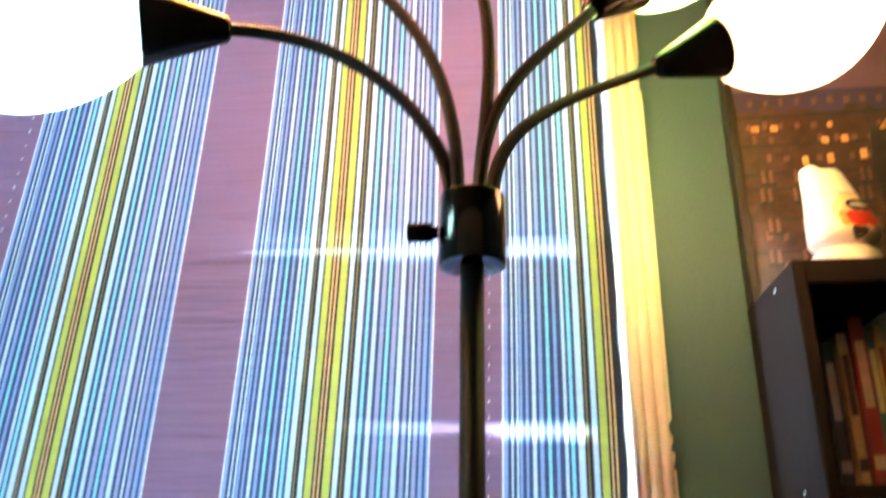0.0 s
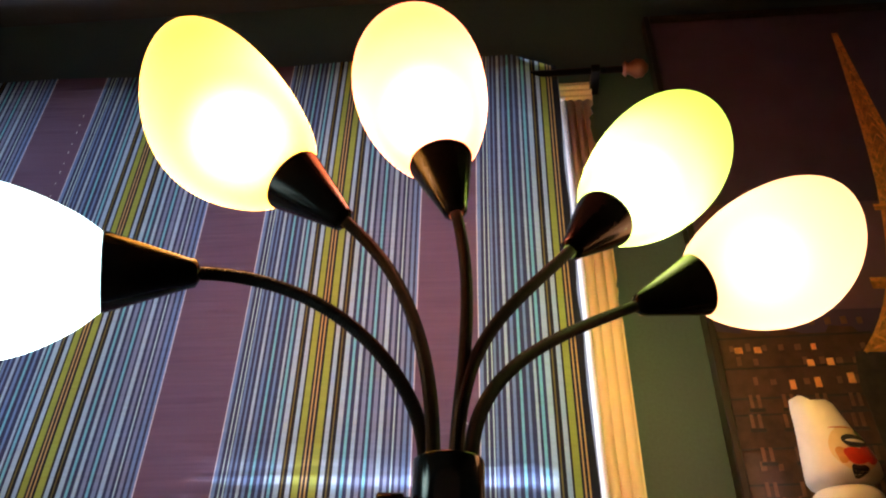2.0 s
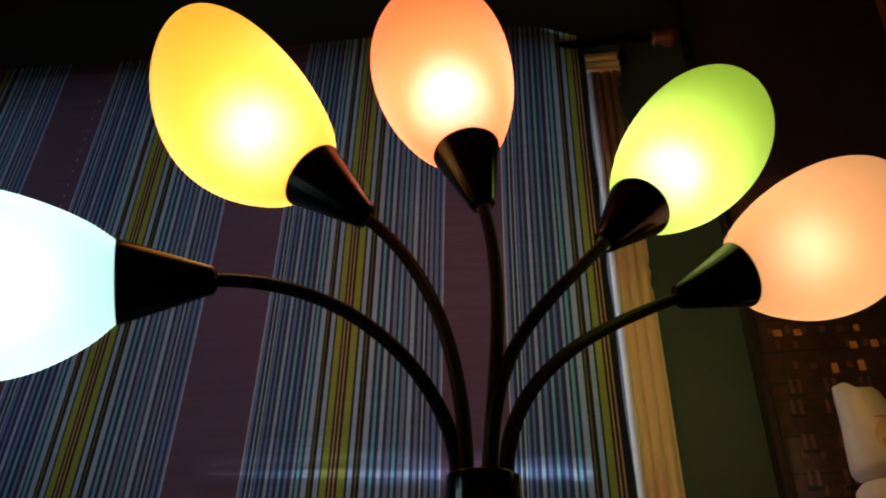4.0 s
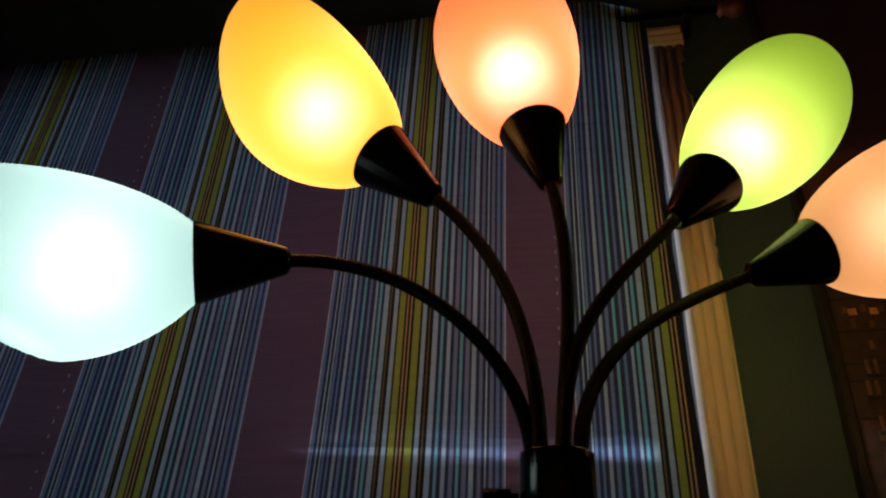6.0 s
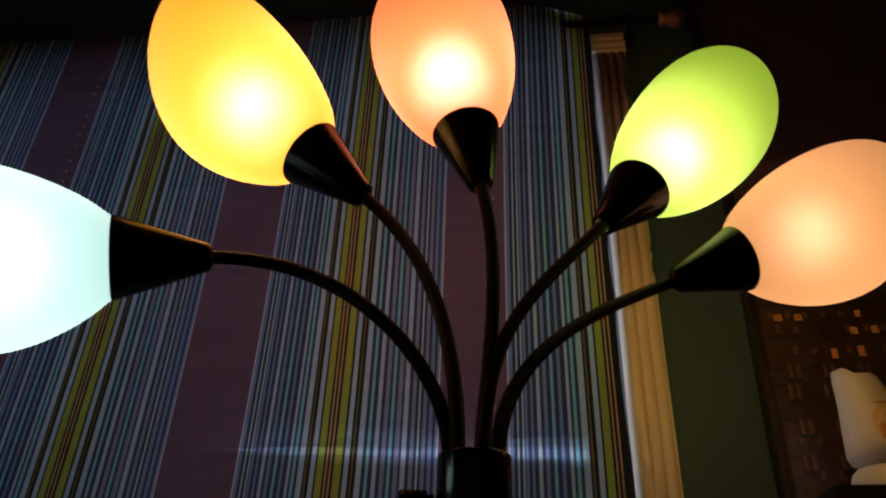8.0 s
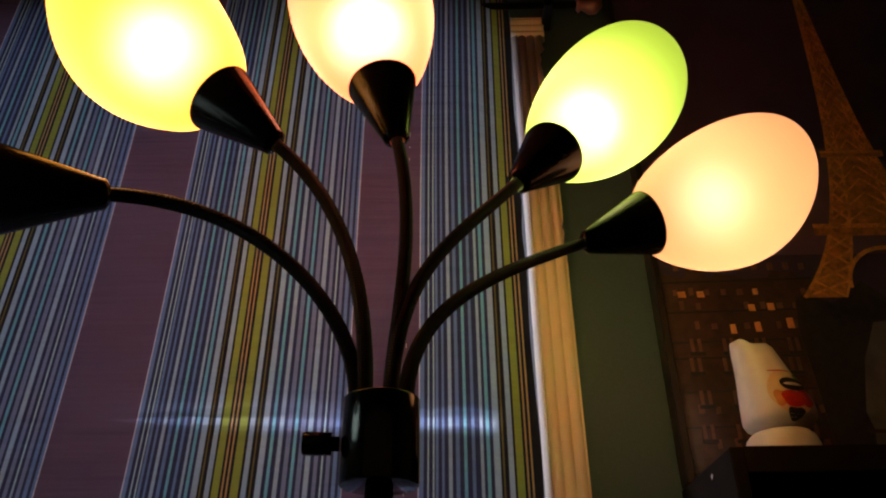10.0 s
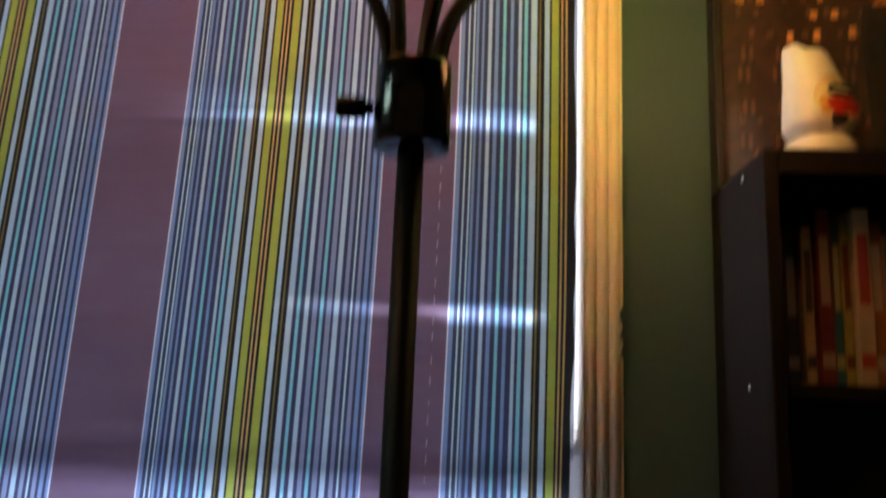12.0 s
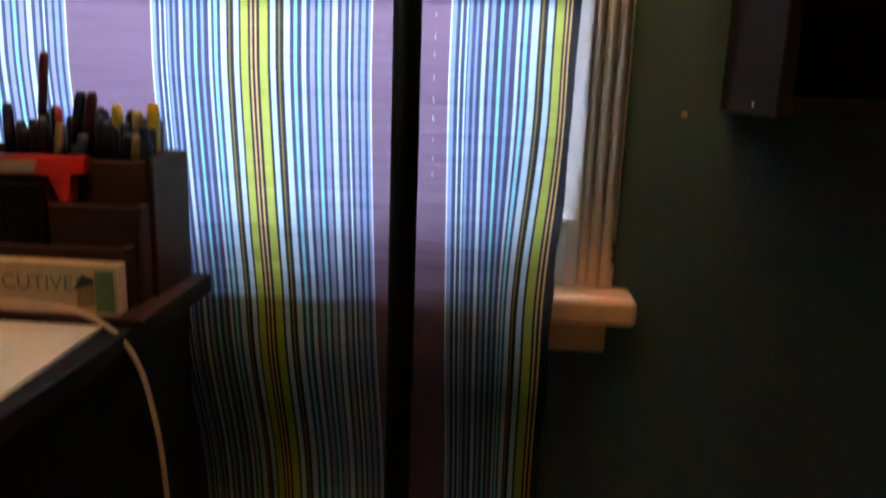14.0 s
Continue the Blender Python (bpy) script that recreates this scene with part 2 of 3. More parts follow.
part("wall_section", box(WIN_L, WIN_R, 0, 0.14, WIN_T, HIGH), GREEN_WALL, wall_north)
structure("wall_west", box(WEST - 0.12, WEST, SOUTH, 0.14, 0, HIGH), GREEN_WALL, "dark green painted side wall of the room", "wall")
structure("wall_east", box(EAST, EAST + 0.12, SOUTH, 0.14, 0, HIGH), GREEN_WALL, "dark green painted side wall of the room", "wall")
structure("wall_south", box(WEST, EAST, SOUTH - 0.12, SOUTH, 0, HIGH), BOUNCE_WALL, "unseen wall behind the camera, made cream to bounce light", "wall")
structure("ceiling", box(WEST - 0.12, EAST + 0.12, SOUTH - 0.12, 0.14, HIGH, HIGH + 0.1), CEILING, "dim grey painted ceiling of the room", "ceiling")
structure("floor", box(WEST - 0.12, EAST + 0.12, SOUTH - 0.12, 0.14, -0.1, 0), FLOOR_CARPET, "brown carpet on the floor of the room", "floor")

# casing with flutes, inner bead proud and round
CAS_L, CAS_R = 0.219, 0.278


def casing_outline(x_in, x_out):
    """Three rounded ridges with narrow grooves between them."""
    w, pts = x_out - x_in, []
    for k in range(121):
        s = k / 120
        y = 0.0135 + 0.0090 * abs(math.sin(math.pi * s / 0.96 * 3)) ** 0.6 if s < 0.96 else 0.018
        pts.append((x_in + w * s, -y))
    return [(x_in, 0.0), *pts, (x_out, 0.0)]


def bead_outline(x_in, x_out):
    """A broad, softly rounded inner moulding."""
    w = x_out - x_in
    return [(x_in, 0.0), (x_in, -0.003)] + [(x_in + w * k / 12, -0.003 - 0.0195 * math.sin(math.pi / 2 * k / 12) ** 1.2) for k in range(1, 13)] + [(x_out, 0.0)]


window = thing("window_1", (-0.575, 0, WIN_B), "tall window with cream fluted casing behind a striped curtain", "window", kind="structure")
part("casing", prism(casing_outline(CAS_L, CAS_R), 0.6738, 2.545), CREAM, window, "cream painted fluted window casing with smears of wall paint", True)
part("inner_bead", prism(bead_outline(0.1935, 0.2187), 0.6738, 2.545), DAYLIT_BEAD, window, "smooth inner moulding, whitened as if daylight leaked onto it", True)
part("inner_bead", prism([(-1.148 - x, y) for x, y in bead_outline(0.1935, 0.2187)], 0.6738, 2.545), DAYLIT_BEAD, window)
part("casing", prism([(-1.148 - x, y) for x, y in casing_outline(CAS_L, CAS_R)], 0.6738, 2.545), CREAM, window)
head = prism([(x, y) for x, y in casing_outline(0, CAS_R - CAS_L)], -1.426, 0.278)
for v in head.verts:
    v.co = Vector((v.co.z, v.co.y, 2.545 + v.co.x))
part("head_casing", head, CREAM, window)
part("window_sill", box(-1.46, 0.309, -0.087, 0.0, 0.628, 0.6735, 0.012, 4), SILL_WOOD, window, "worn cream wooden window sill with a rounded end")
part("apron", box(-1.43, 0.272, -0.03, 0.0, 0.566, 0.624, 0.006), SILL_WOOD, window)
frame_bits = [(WIN_L, WIN_L + 0.05, WIN_B, WIN_T), (WIN_R - 0.05, WIN_R, WIN_B, WIN_T), (WIN_L + 0.05, WIN_R - 0.05, WIN_B, WIN_B + 0.05),
              (WIN_L + 0.05, WIN_R - 0.05, WIN_T - 0.05, WIN_T), (WIN_L + 0.05, WIN_R - 0.05, 1.585, 1.63)]
for x0, x1, z0, z1 in frame_bits:
    part("window_frame", box(x0, x1, 0.02, 0.06, z0, z1, 0.003, 1), SASH, window)
GLASS = bpy.data.materials.new("window_glass")
GLASS.use_nodes = True
GLASS.node_tree.nodes["Principled BSDF"].inputs["Transmission Weight"].default_value = 1.0
GLASS.node_tree.nodes["Principled BSDF"].inputs["Roughness"].default_value = 0.02
for z0, z1 in ((WIN_B + 0.05, 1.585), (1.63, WIN_T - 0.05)):
    pane = part("pane", box(WIN_L + 0.05, WIN_R - 0.05, 0.038, 0.042, z0, z1), GLASS, window)
    pane.visible_shadow = False
# smears of wall paint on the casing's outer edge
rnd = random.Random(5)
for z0, z1, wide in ((2.40, 2.53, 0.016), (2.18, 2.33, 0.009), (1.95, 2.08, 0.005), (1.30, 1.385, 0.007), (0.71, 0.75, 0.006)):
    edge = [(CAS_R + 0.001, z0)]
    for k in range(1, 9):
        edge.append((CAS_R + 0.001 - wide * rnd.uniform(0.15, 1.0), z0 + (z1 - z0) * k / 9))
    edge.append((CAS_R + 0.001, z1))
    part("paint_smear", slab(edge, -0.0225, -0.012), GREEN_WALL, window)

def set_back(x):
    """How far cloth and boards bend back to the wall beside the casing."""
    return 0.042 * max(0.0, min(1.0, (x - 0.09) / 0.10))


def bent(bm):
    bmesh.ops.bisect_plane(bm, geom=bm.verts[:] + bm.edges[:] + bm.faces[:], plane_co=(0.09, 0, 0), plane_no=(1, 0, 0))
    for v in bm.verts:
        v.co.y += set_back(v.co.x)
    return bm


# blackout boards hung over the panes, with slanting gaps that let the day through
blackout = thing("blackout_blind", (-0.575, -0.05, 1.12), "black blackout boards hung over the window with bright gaps", "blind")
bl, br = WIN_L - 0.03, 0.203
part("board", bent(slab([(bl, 1.667), (br, 1.664), (br, 2.60), (bl, 2.60)], -0.0800, -0.0775)), BOARD, blackout)
part("board", bent(slab([(bl, 1.366), (-0.36, 1.365), (br, 1.363), (br, 1.668), (0.135, 1.668), (0.12, 1.648), (-0.06, 1.650), (-0.26, 1.656), (-0.56, 1.667), (bl, 1.672)], -0.0832, -0.0807)), BOARD, blackout)
for z0, z1 in ((1.100, 1.111), (1.1145, 1.126), (1.1300, 1.1385)):
    part("strip", bent(slab([(bl, z0), (0.186, z0 + 0.014), (0.186, z1 + 0.012), (bl, z1)], -0.082, -0.079)), BOARD, blackout)
low_board = slab([(bl, 1.142), (br, 1.152), (br, 1.366), (0.150, 1.364), (0.125, 1.349), (0.0, 1.349), (-0.004, 1.357), (-0.20, 1.362), (-0.38, 1.367), (bl, 1.370)], -0.082, -0.079)
for v in low_board.verts:
    v.co.y += max(0.0, 1.30 - v.co.z) * 0.17
part("board", bent(low_board), BOARD, blackout)

# unseen pleated sheet, added behind the curtain to weaken the lower daylight
DAY_DIFFUSER = bpy.data.materials.new("day_diffuser_sheet")
DAY_DIFFUSER.use_nodes = True
pn = DAY_DIFFUSER.node_tree.nodes
pt, pm = pn.new("ShaderNodeBsdfTranslucent"), pn.new("ShaderNodeMixShader")
pt.inputs["Color"].default_value = (0.55, 0.58, 0.66, 1)
pn["Principled BSDF"].inputs["Base Color"].default_value = (0.7, 0.7, 0.72, 1)
pm.inputs["Fac"].default_value = PAPER_LETS
DAY_DIFFUSER.node_tree.links.new(pn["Principled BSDF"].outputs[0], pm.inputs[1])
DAY_DIFFUSER.node_tree.links.new(pt.outputs[0], pm.inputs[2])
DAY_DIFFUSER.node_tree.links.new(pm.outputs[0], pn["Material Output"].inputs["Surface"])
pleated = thing("day_diffuser", (-0.58, 0.0, 0.68), "unseen pleated white sheet added to dim daylight in the lower window", "window shade")
zz = bmesh.new()
line = [(-0.008 if k % 2 else 0.008, 0.785 + 0.0155 * k) for k in range(26)]
pairs = [[zz.verts.new((x, y, z)) for x in (WIN_L + 0.01, WIN_R - 0.012)] for y, z in line]
for a, b in zip(pairs, pairs[1:]):
    zz.faces.new((a[0], a[1], b[1], b[0]))
part("paper", zz, DAY_DIFFUSER, pleated)
# opaque stack added out of sight, so the curtain darkens towards the sill
for k in range(13):
    part("daylight_block", box(WIN_L + 0.01, WIN_R - 0.012, -0.014, 0.012, 0.6848 + k * 0.0075, 0.6915 + k * 0.0075, 0.002, 1), SASH, pleated)
part("bottom_rail", box(WIN_L + 0.01, WIN_R - 0.012, -0.010, 0.006, 0.6738, 0.684, 0.002, 1), SASH, pleated)

# ---- the curtain ----
SHADES = {"w": (0.80, 0.86, 0.95), "b": (0.18, 0.34, 0.60), "d": (0.045, 0.060, 0.135), "t": (0.50, 0.82, 0.86), "c": (0.18, 0.66, 0.76), "l": (0.43, 0.66, 0.78),
          "o": (0.22, 0.18, 0.05), "k": (0.018, 0.018, 0.018), "g": (0.40, 0.50, 0.075), "r": (0.72, 0.46, 0.16), "v": (0.25, 0.34, 0.53), "p": (0.175, 0.110, 0.172)}
STRIPES = ("w4 b14 d12 t5 d12 t5 d4 b9 d11 b8 d13 l12 d11 b12 d14 c10 d15 b10 d16 l10 d9 c11 d11 l20 k7 o6 k12 l17 k7 g24 k8 r6 k9 r6 k10 g27 k9 l17 k10 o6 k12 l20 d13 c11 "
           "d15 l15 d13 v15 d10 c11 d11 v16 d9 l17 d13 v13 d12 t6 d11 v13 d10 b13 d10 b9 w4")
CUR_L, CUR_R, CUR_B, CUR_T = -1.48, 0.194, 0.10, 2.628
# each repeat: where the stripes begin, where the purple band begins and ends
BANDS = [(-1.70, -1.49, -1.368), (-1.368, -1.027, -0.902), (-0.902, -0.558, -0.430), (-0.430, -0.104, 0.008), (0.008, 0.364, 0.48)]


def drawn_in(x, z):
    """How far the cloth beside the casing is pulled in above and below the sill."""
    s = max(0.0, min(1.0, (0.98 - z) / 0.36))
    return math.exp(-((x - 0.150) / 0.055) ** 2) * s * s * (3 - 2 * s)


def curtain_y(x, z):
    near_sill = math.exp(-((z - 0.65) / 0.09) ** 2)
    y = -0.094 + (1 - 0.9 * near_sill) * (0.004 * math.sin(x * 7.3 + 0.8) + 0.002 * math.sin(x * 17.0 + 2.0 + 0.25 * z)) + 0.0025 * near_sill
    under = max(0.0, min(1.0, (0.615 - z) / 0.30))
    low = max(0.0, min(1.0, (0.95 - z) / 0.5))
    y += 0.003 * low * (1 - 0.9 * near_sill) * math.sin(x * 55.0 + 3.0 * z)
    seam = max(0.0, min(1.0, (x - 0.172) / 0.012)) * max(0.0, min(1.0, (1.25 - z) / 0.3))
    y += 0.0022 * seam * math.sin(z * 190 + 3 * math.sin(z * 23))
    free = max(0.0, min(1.0, (z - 0.80) / 0.25))
    y += set_back(x) * free * free * (3 - 2 * free)
    return y - 0.020 * drawn_in(x, z) * (0.7 + 0.3 * math.sin(z * 14.0)) + 0.006 * drawn_in(x + 0.05, z) * (1 - near_sill) + 0.052 * (under * under * (3 - 2 * under))


def curtain_x(x, z):
    curl = max(0.0, min(1.0, (1.38 - z) / 0.35))
    x -= 0.22 * curl * max(0.0, x - 0.163)
    hang = 0.030 * (0.19 - x) * (z - 1.22)
    gather = max(0.0, 1.02 - z) ** 2 / (max(0.0, 1.02 - z) + 0.08)
    return x + 0.11 * set_back(x) + hang + 0.13 * (0.19 - x) * gather - 0.024 * drawn_in(x, z) + 0.0015 * math.sin(z * 5 + x * 3) + 0.0014 * math.sin(z * 31 + 2 * math.sin(z * 9)) * (x > 0.183)


def build_curtain():
    runs = [(s[0], float(s[1:])) for s in STRIPES.split()]
    total = sum(w for _, w in runs)
    cuts, tone = [], []
    for start, purple, stop in BANDS:
        x = start
        for key, w in runs + [("p", 0.0)]:
            x2 = stop if key == "p" else x + w / total * (purple - start)
            if x2 > CUR_L and x < CUR_R:
                pieces = 6 if key == "p" else 1
                for k in range(pieces):
                    a, b = x + (x2 - x) * k / pieces, x + (x2 - x) * (k + 1) / pieces
                    if b <= CUR_L or a >= CUR_R:
                        continue
                    cuts.append((max(a, CUR_L), min(b, CUR_R)))
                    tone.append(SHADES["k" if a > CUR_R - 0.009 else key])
            x = x2
    rows = 240
    xs = [cuts[0][0], *[c[1] for c in cuts]]
    zs = [CUR_B + (CUR_T - CUR_B) * k / rows for k in range(rows + 1)]
    verts = [(curtain_x(x, z), curtain_y(x, z), z) for z in zs for x in xs]
    w = len(xs)
    faces = [(r * w + c, r * w + c + 1, (r + 1) * w + c + 1, (r + 1) * w + c) for r in range(rows) for c in range(w - 1)]
    me = bpy.data.meshes.new("cloth")
    me.from_pydata(verts, [], faces)
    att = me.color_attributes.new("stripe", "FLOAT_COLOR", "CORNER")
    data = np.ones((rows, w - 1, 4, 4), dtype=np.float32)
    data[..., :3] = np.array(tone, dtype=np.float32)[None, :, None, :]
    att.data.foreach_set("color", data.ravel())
    me.polygons.foreach_set("use_smooth", [True] * len(faces))
    me.materials.append(CLOTH)
    return me


curtain = thing("curtain", (-0.6, -0.094, CUR_B), "long striped curtain in purple, blue, white and lime, lit from behind", "curtain")
cloth = new("cloth", build_curtain())
cloth.parent = curtain
cloth.location = -Vector(curtain.location)
# daylight through the stitch holes, painted as small pale bars on the cloth
HOLE_LIGHT = material("stitch_hole_light", (0.85, 0.85, 0.88), 0.6, vary=0.1)
for x in (-0.013, -0.922):
    for k in range(58):
        z = 0.85 + k * 0.029 + rnd.uniform(-0.004, 0.004)
        h = rnd.uniform(0.003, 0.008)
        y = curtain_y(x, z) - 0.0012
        sx = curtain_x(x, z)
        part("lit_stitch_hole", box(sx - 0.00045, sx + 0.00045, y - 0.0004, y + 0.0004, z, z + h), HOLE_LIGHT, curtain)

rod = thing("curtain_rod", (-0.55, -0.066, 2.588), "dark bronze curtain rod on brackets above the window", "curtain rod")
part("rod", sweep([((-1.52, -0.066, 2.588), (1, 0, 0), 0.008), ((0.345, -0.066, 2.588), (1, 0, 0), 0.008)], 16), BLACK_METAL, rod, "", True)
part("finial", lathe((0.345, -0.066, 2.588), (1, 0, 0), [(0, 0.012), (0.006, 0.018), (0.012, 0.012), (0.03, 0.022), (0.045, 0.020), (0.056, 0.008)], 20), material("copper_finial", (0.35, 0.12, 0.07), 0.4, 0.6), rod, "copper coloured finial", True)
part("bracket", box(0.275, 0.295, -0.076, 0.0, 2.577, 2.599, 0.003), BLACK_METAL, rod)
part("bracket", box(-1.47, -1.45, -0.076, 0.0, 2.577, 2.599, 0.003), BLACK_METAL, rod)

# ---- the lamp ----
LAMP = Vector((0.005, -0.62, 0.0))
TOP_Z = 1.505
lamp = thing("floor_lamp", LAMP, "black five-arm gooseneck floor lamp with coloured glowing shades", "lamp")
part("base", lathe(LAMP, (0, 0, 1), [(0.0, 0.125), (0.008, 0.128), (0.016, 0.122), (0.022, 0.10), (0.028, 0.04), (0.034, 0.02)], 48), BLACK_METAL, lamp, "", True)
part("pole", lathe(LAMP + Vector((0, 0, 0.034)), (0, 0, 1), [(0, 0.0112), (0.70, 0.0112), (0.703, 0.0117), (0.712, 0.0117), (0.715, 0.0112), (1.40, 0.0112)], 28), POLE_METAL, lamp, "", True)
collar = part("collar", lathe(LAMP + Vector((0, 0, TOP_Z - 0.072)), (0, 0, 1), [(0, 0.0300), (0.0006, 0.0316), (0.0020, 0.0322), (0.0700, 0.0322), (0.0714, 0.0316), (0.072, 0.0300)], 40), COLLAR_PLASTIC, lamp, "", True)
part("knob", lathe((-0.031, -0.63, TOP_Z - 0.040), (-1, -0.08, 0), [(-0.004, 0.006), (0.002, 0.006), (0.0022, 0.0092), (0.024, 0.0095), (0.0255, 0.008)], 24), BLACK_PLASTIC, collar, "round black turn switch", True)
CUP = [(-0.004, 0.0085), (0.0, 0.0142), (0.004, 0.0150), (0.083, 0.0398), (0.0845, 0.0398), (0.0835, 0.0375), (0.06, 0.030)]
SHADE = [(0.070, 0.030), (0.083, 0.0372), (0.103, 0.0530), (0.126, 0.0660), (0.154, 0.0775), (0.183, 0.0850), (0.213, 0.0888), (0.240, 0.0885), (0.266, 0.0840),
         (0.290, 0.0750), (0.309, 0.0625), (0.323, 0.0465), (0.332, 0.0285), (0.335, 0.0090)]
# each head: colour, socket, axis, plastic, turn of the arm's foot, glow, rise and run of the arm, slant of the shade's far end, its stretch and girth,
# the share of light that goes straight through, the bulb's strength
HEADS = [
    ("pale blue", (-0.245, -0.672, 1.682), (-0.895, -0.40, -0.195), (0.32, 0.74, 0.83), 200, 0.46, 0.28, 0.47, 0.42, 0.985, 0.99, 0.05, 0.75),
    ("yellow", (-0.117, -0.607, 1.789), (-0.745, -0.097, 0.66), (1.0, 0.46, 0.016), 235, 0.56, 0.21, 0.40, 0.444, 1.085, 1.06, 0.12, 1.0),
    ("orange red", (0.007, -0.573, 1.819), (-0.221, 0.055, 0.974), (1.0, 0.18, 0.035), 80, 0.66, 0.21, 0.40, 0.08, 1.113, 1.016, 0.13, 1.0),
    ("lime green", (0.142, -0.524, 1.793), (0.56, 0.339, 0.755), (0.34, 0.70, 0.06), 75, 0.36, 0.42, 0.46, 0.135, 1.302, 1.003, 0.12, 0.9),
    ("peach", (0.223, -0.463, 1.749), (0.92, 0.109, 0.378), (0.80, 0.41, 0.16), 340, 0.29, 0.22, 0.42, 0.302, 0.963, 1.029, 0.05, 0.55),
]


def egg(end, axis, slant, stretch, girth, cut):
    """The shade: an egg whose far end runs out longer on its upper side."""
    bm = lathe(end, axis, softened([(0.070 + (s - 0.070) * stretch, r * (girth if s > 0.1 else 1)) for s, r in SHADE]), 64)
    up = (Vector((0, 0, 1)) - axis * axis.z).normalized()
    if abs(axis.z) > 0.9:
        up = (Vector((1, 0, 0)) - axis * axis.x).normalized()
    for v in bm.verts:
        d = v.co - end
        along = max(0.0, (d.dot(axis) - 0.085) / 0.25)
        v.co += axis * (slant * d.dot(up) * along) + up * (0.03 * slant * along * along)
        # the far end is cut off slantwise
        d = v.co - end
        low = cut + 0.62 * (d.dot(axis) - 0.205)
        if d.dot(axis) > 0.18 and d.dot(up) < low:
            v.co += up * 0.85 * (low - d.dot(up))
    return bm


for tint, at, axis, skin, turn, glow, rise, run, slant, stretch, girth, forward, power in HEADS:
    end, axis = Vector(at), Vector(axis).normalized()
    foot = LAMP + Vector((0.022 * math.cos(radians(turn)), 0.022 * math.sin(radians(turn)), TOP_Z - 0.004))
    reach = (end - foot).length
    rings = []
    steps = int(reach / 0.0014)
    for k, (p, way) in enumerate(bezier(foot, foot + Vector((0, 0, rise * reach)), end - axis * run * reach, end, steps)):
        rings.append((p, way, 0.0070 if k % 2 else 0.0065))
    arm = part("arm", sweep(rings, 14), BLACK_METAL, lamp, "black ribbed gooseneck arm")
    part("socket_cup", lathe(end, axis, CUP, 36, False), BLACK_PLASTIC, arm, "black cone-shaped lamp socket", True)
    part("shade", egg(end, axis, slant, stretch, girth, -0.076 if tint == "pale blue" else -1.0), glowing_shade("lit_shade_" + tint.replace(" ", "_"), skin, glow * GLOW, forward), arm, tint + " glowing frosted egg-shaped shade", True)
    bulb = new("bulb_light", bpy.data.lights.new("bulb_light", "POINT"))
    bulb.data.energy, bulb.data.shadow_soft_size, bulb.data.color = BULB_WATTS * power, 0.032, (1.0, 0.93, 0.84)
    bulb.location = end + axis * 0.182

# ---- the poster ----
PL, PR, PB, PT = 0.440, 1.50, 1.592, 2.81
poster = thing("framed_picture", ((PL + PR) / 2, -0.004, PB), "large framed night picture of a lit iron tower above dark houses", "picture")
NIGHT = material("poster_night_print", (0.085, 0.048, 0.108), 0.42, vary=0.35, grain=12, bump=0.03, stain=2.2, coat=1.0)
HOUSE = material("poster_house_print", (0.078, 0.035, 0.031), 0.42, vary=0.5, grain=60, bump=0.03, stain=14, coat=1.0)
ROOF = material("poster_roof_print", (0.030, 0.024, 0.028), 0.42, vary=0.5, grain=40, bump=0.03, stain=12, coat=1.0)
TREES = material("poster_tree_print", (0.040, 0.028, 0.030), 0.45, vary=0.6, grain=70, bump=0.03, stain=20, coat=1.0)
IRON = material("poster_lit_iron_print", (0.92, 0.36, 0.11), 0.42, vary=0.55, grain=160, bump=0.03, stain=30, coat=1.0)
IRON_DARK = material("poster_shaded_iron_print", (0.66, 0.24, 0.07), 0.42, vary=0.55, grain=130, bump=0.03, stain=40, coat=1.0)
LIT = material("poster_lit_pane_print", (0.95, 0.40, 0.15), 0.42, vary=0.5, grain=90, bump=0.02, coat=1.0)
PY = -0.022
PS = 0.9826


def on_print(x, z):
    """Where a point of the picture lies on the framed print."""
    return 0.06 + (x - 0.06) * PS, 1.28 + (z - 1.28) * PS


PX0, PZ0 = on_print(PL, PB)
PX1, PZ1 = on_print(PR, PT)
part("sheet", box(PX0, PX1, -0.0050 + PY, -0.0012 + PY, PZ0, PZ1), NIGHT, poster)
FRAME = material("dark_brown_frame_wood", (0.020, 0.012, 0.009), 0.4, vary=0.3, grain=40)
for x0, x1, z0, z1 in ((PX0 - 0.011, PX0 + 0.002, 1.5712, PZ1 + 0.012), (PX1 - 0.002, PX1 + 0.011, 1.5712, PZ1 + 0.012),
                       (PX0 + 0.0022, PX1 - 0.0022, 1.5712, PZ0 + 0.002), (PX0 + 0.0022, PX1 - 0.0022, PZ1 - 0.002, PZ1 + 0.012)):
    part("frame", box(x0, x1, -0.040, -0.001, z0, z1, 0.002, 1), FRAME, poster, "thin dark brown frame")


def print_on(name, outline, mat, layer, label=""):
    return part(name, slab([on_print(x, z) for x, z in outline], PY - 0.0051 - 0.0006 * layer, PY - 0.0046 - 0.0006 * (layer - 1)), mat, poster, label)


def bar(x0, z0, x1, z1, w):
    d = Vector((x1 - x0, z1 - z0)).normalized() * w / 2
    return [(x0 - d.y, z0 + d.x), (x0 + d.y, z0 - d.x), (x1 + d.y, z1 - d.x), (x1 - d.y, z1 + d.x)]


TCX = 0.862


def tower_half(z):
    """Half the tower's width at a height."""
    return 0.163 * math.exp(-(z - 1.905) / 0.150) * 0.72 + 0.045 * max(0.0, (2.80 - z) / 0.86)


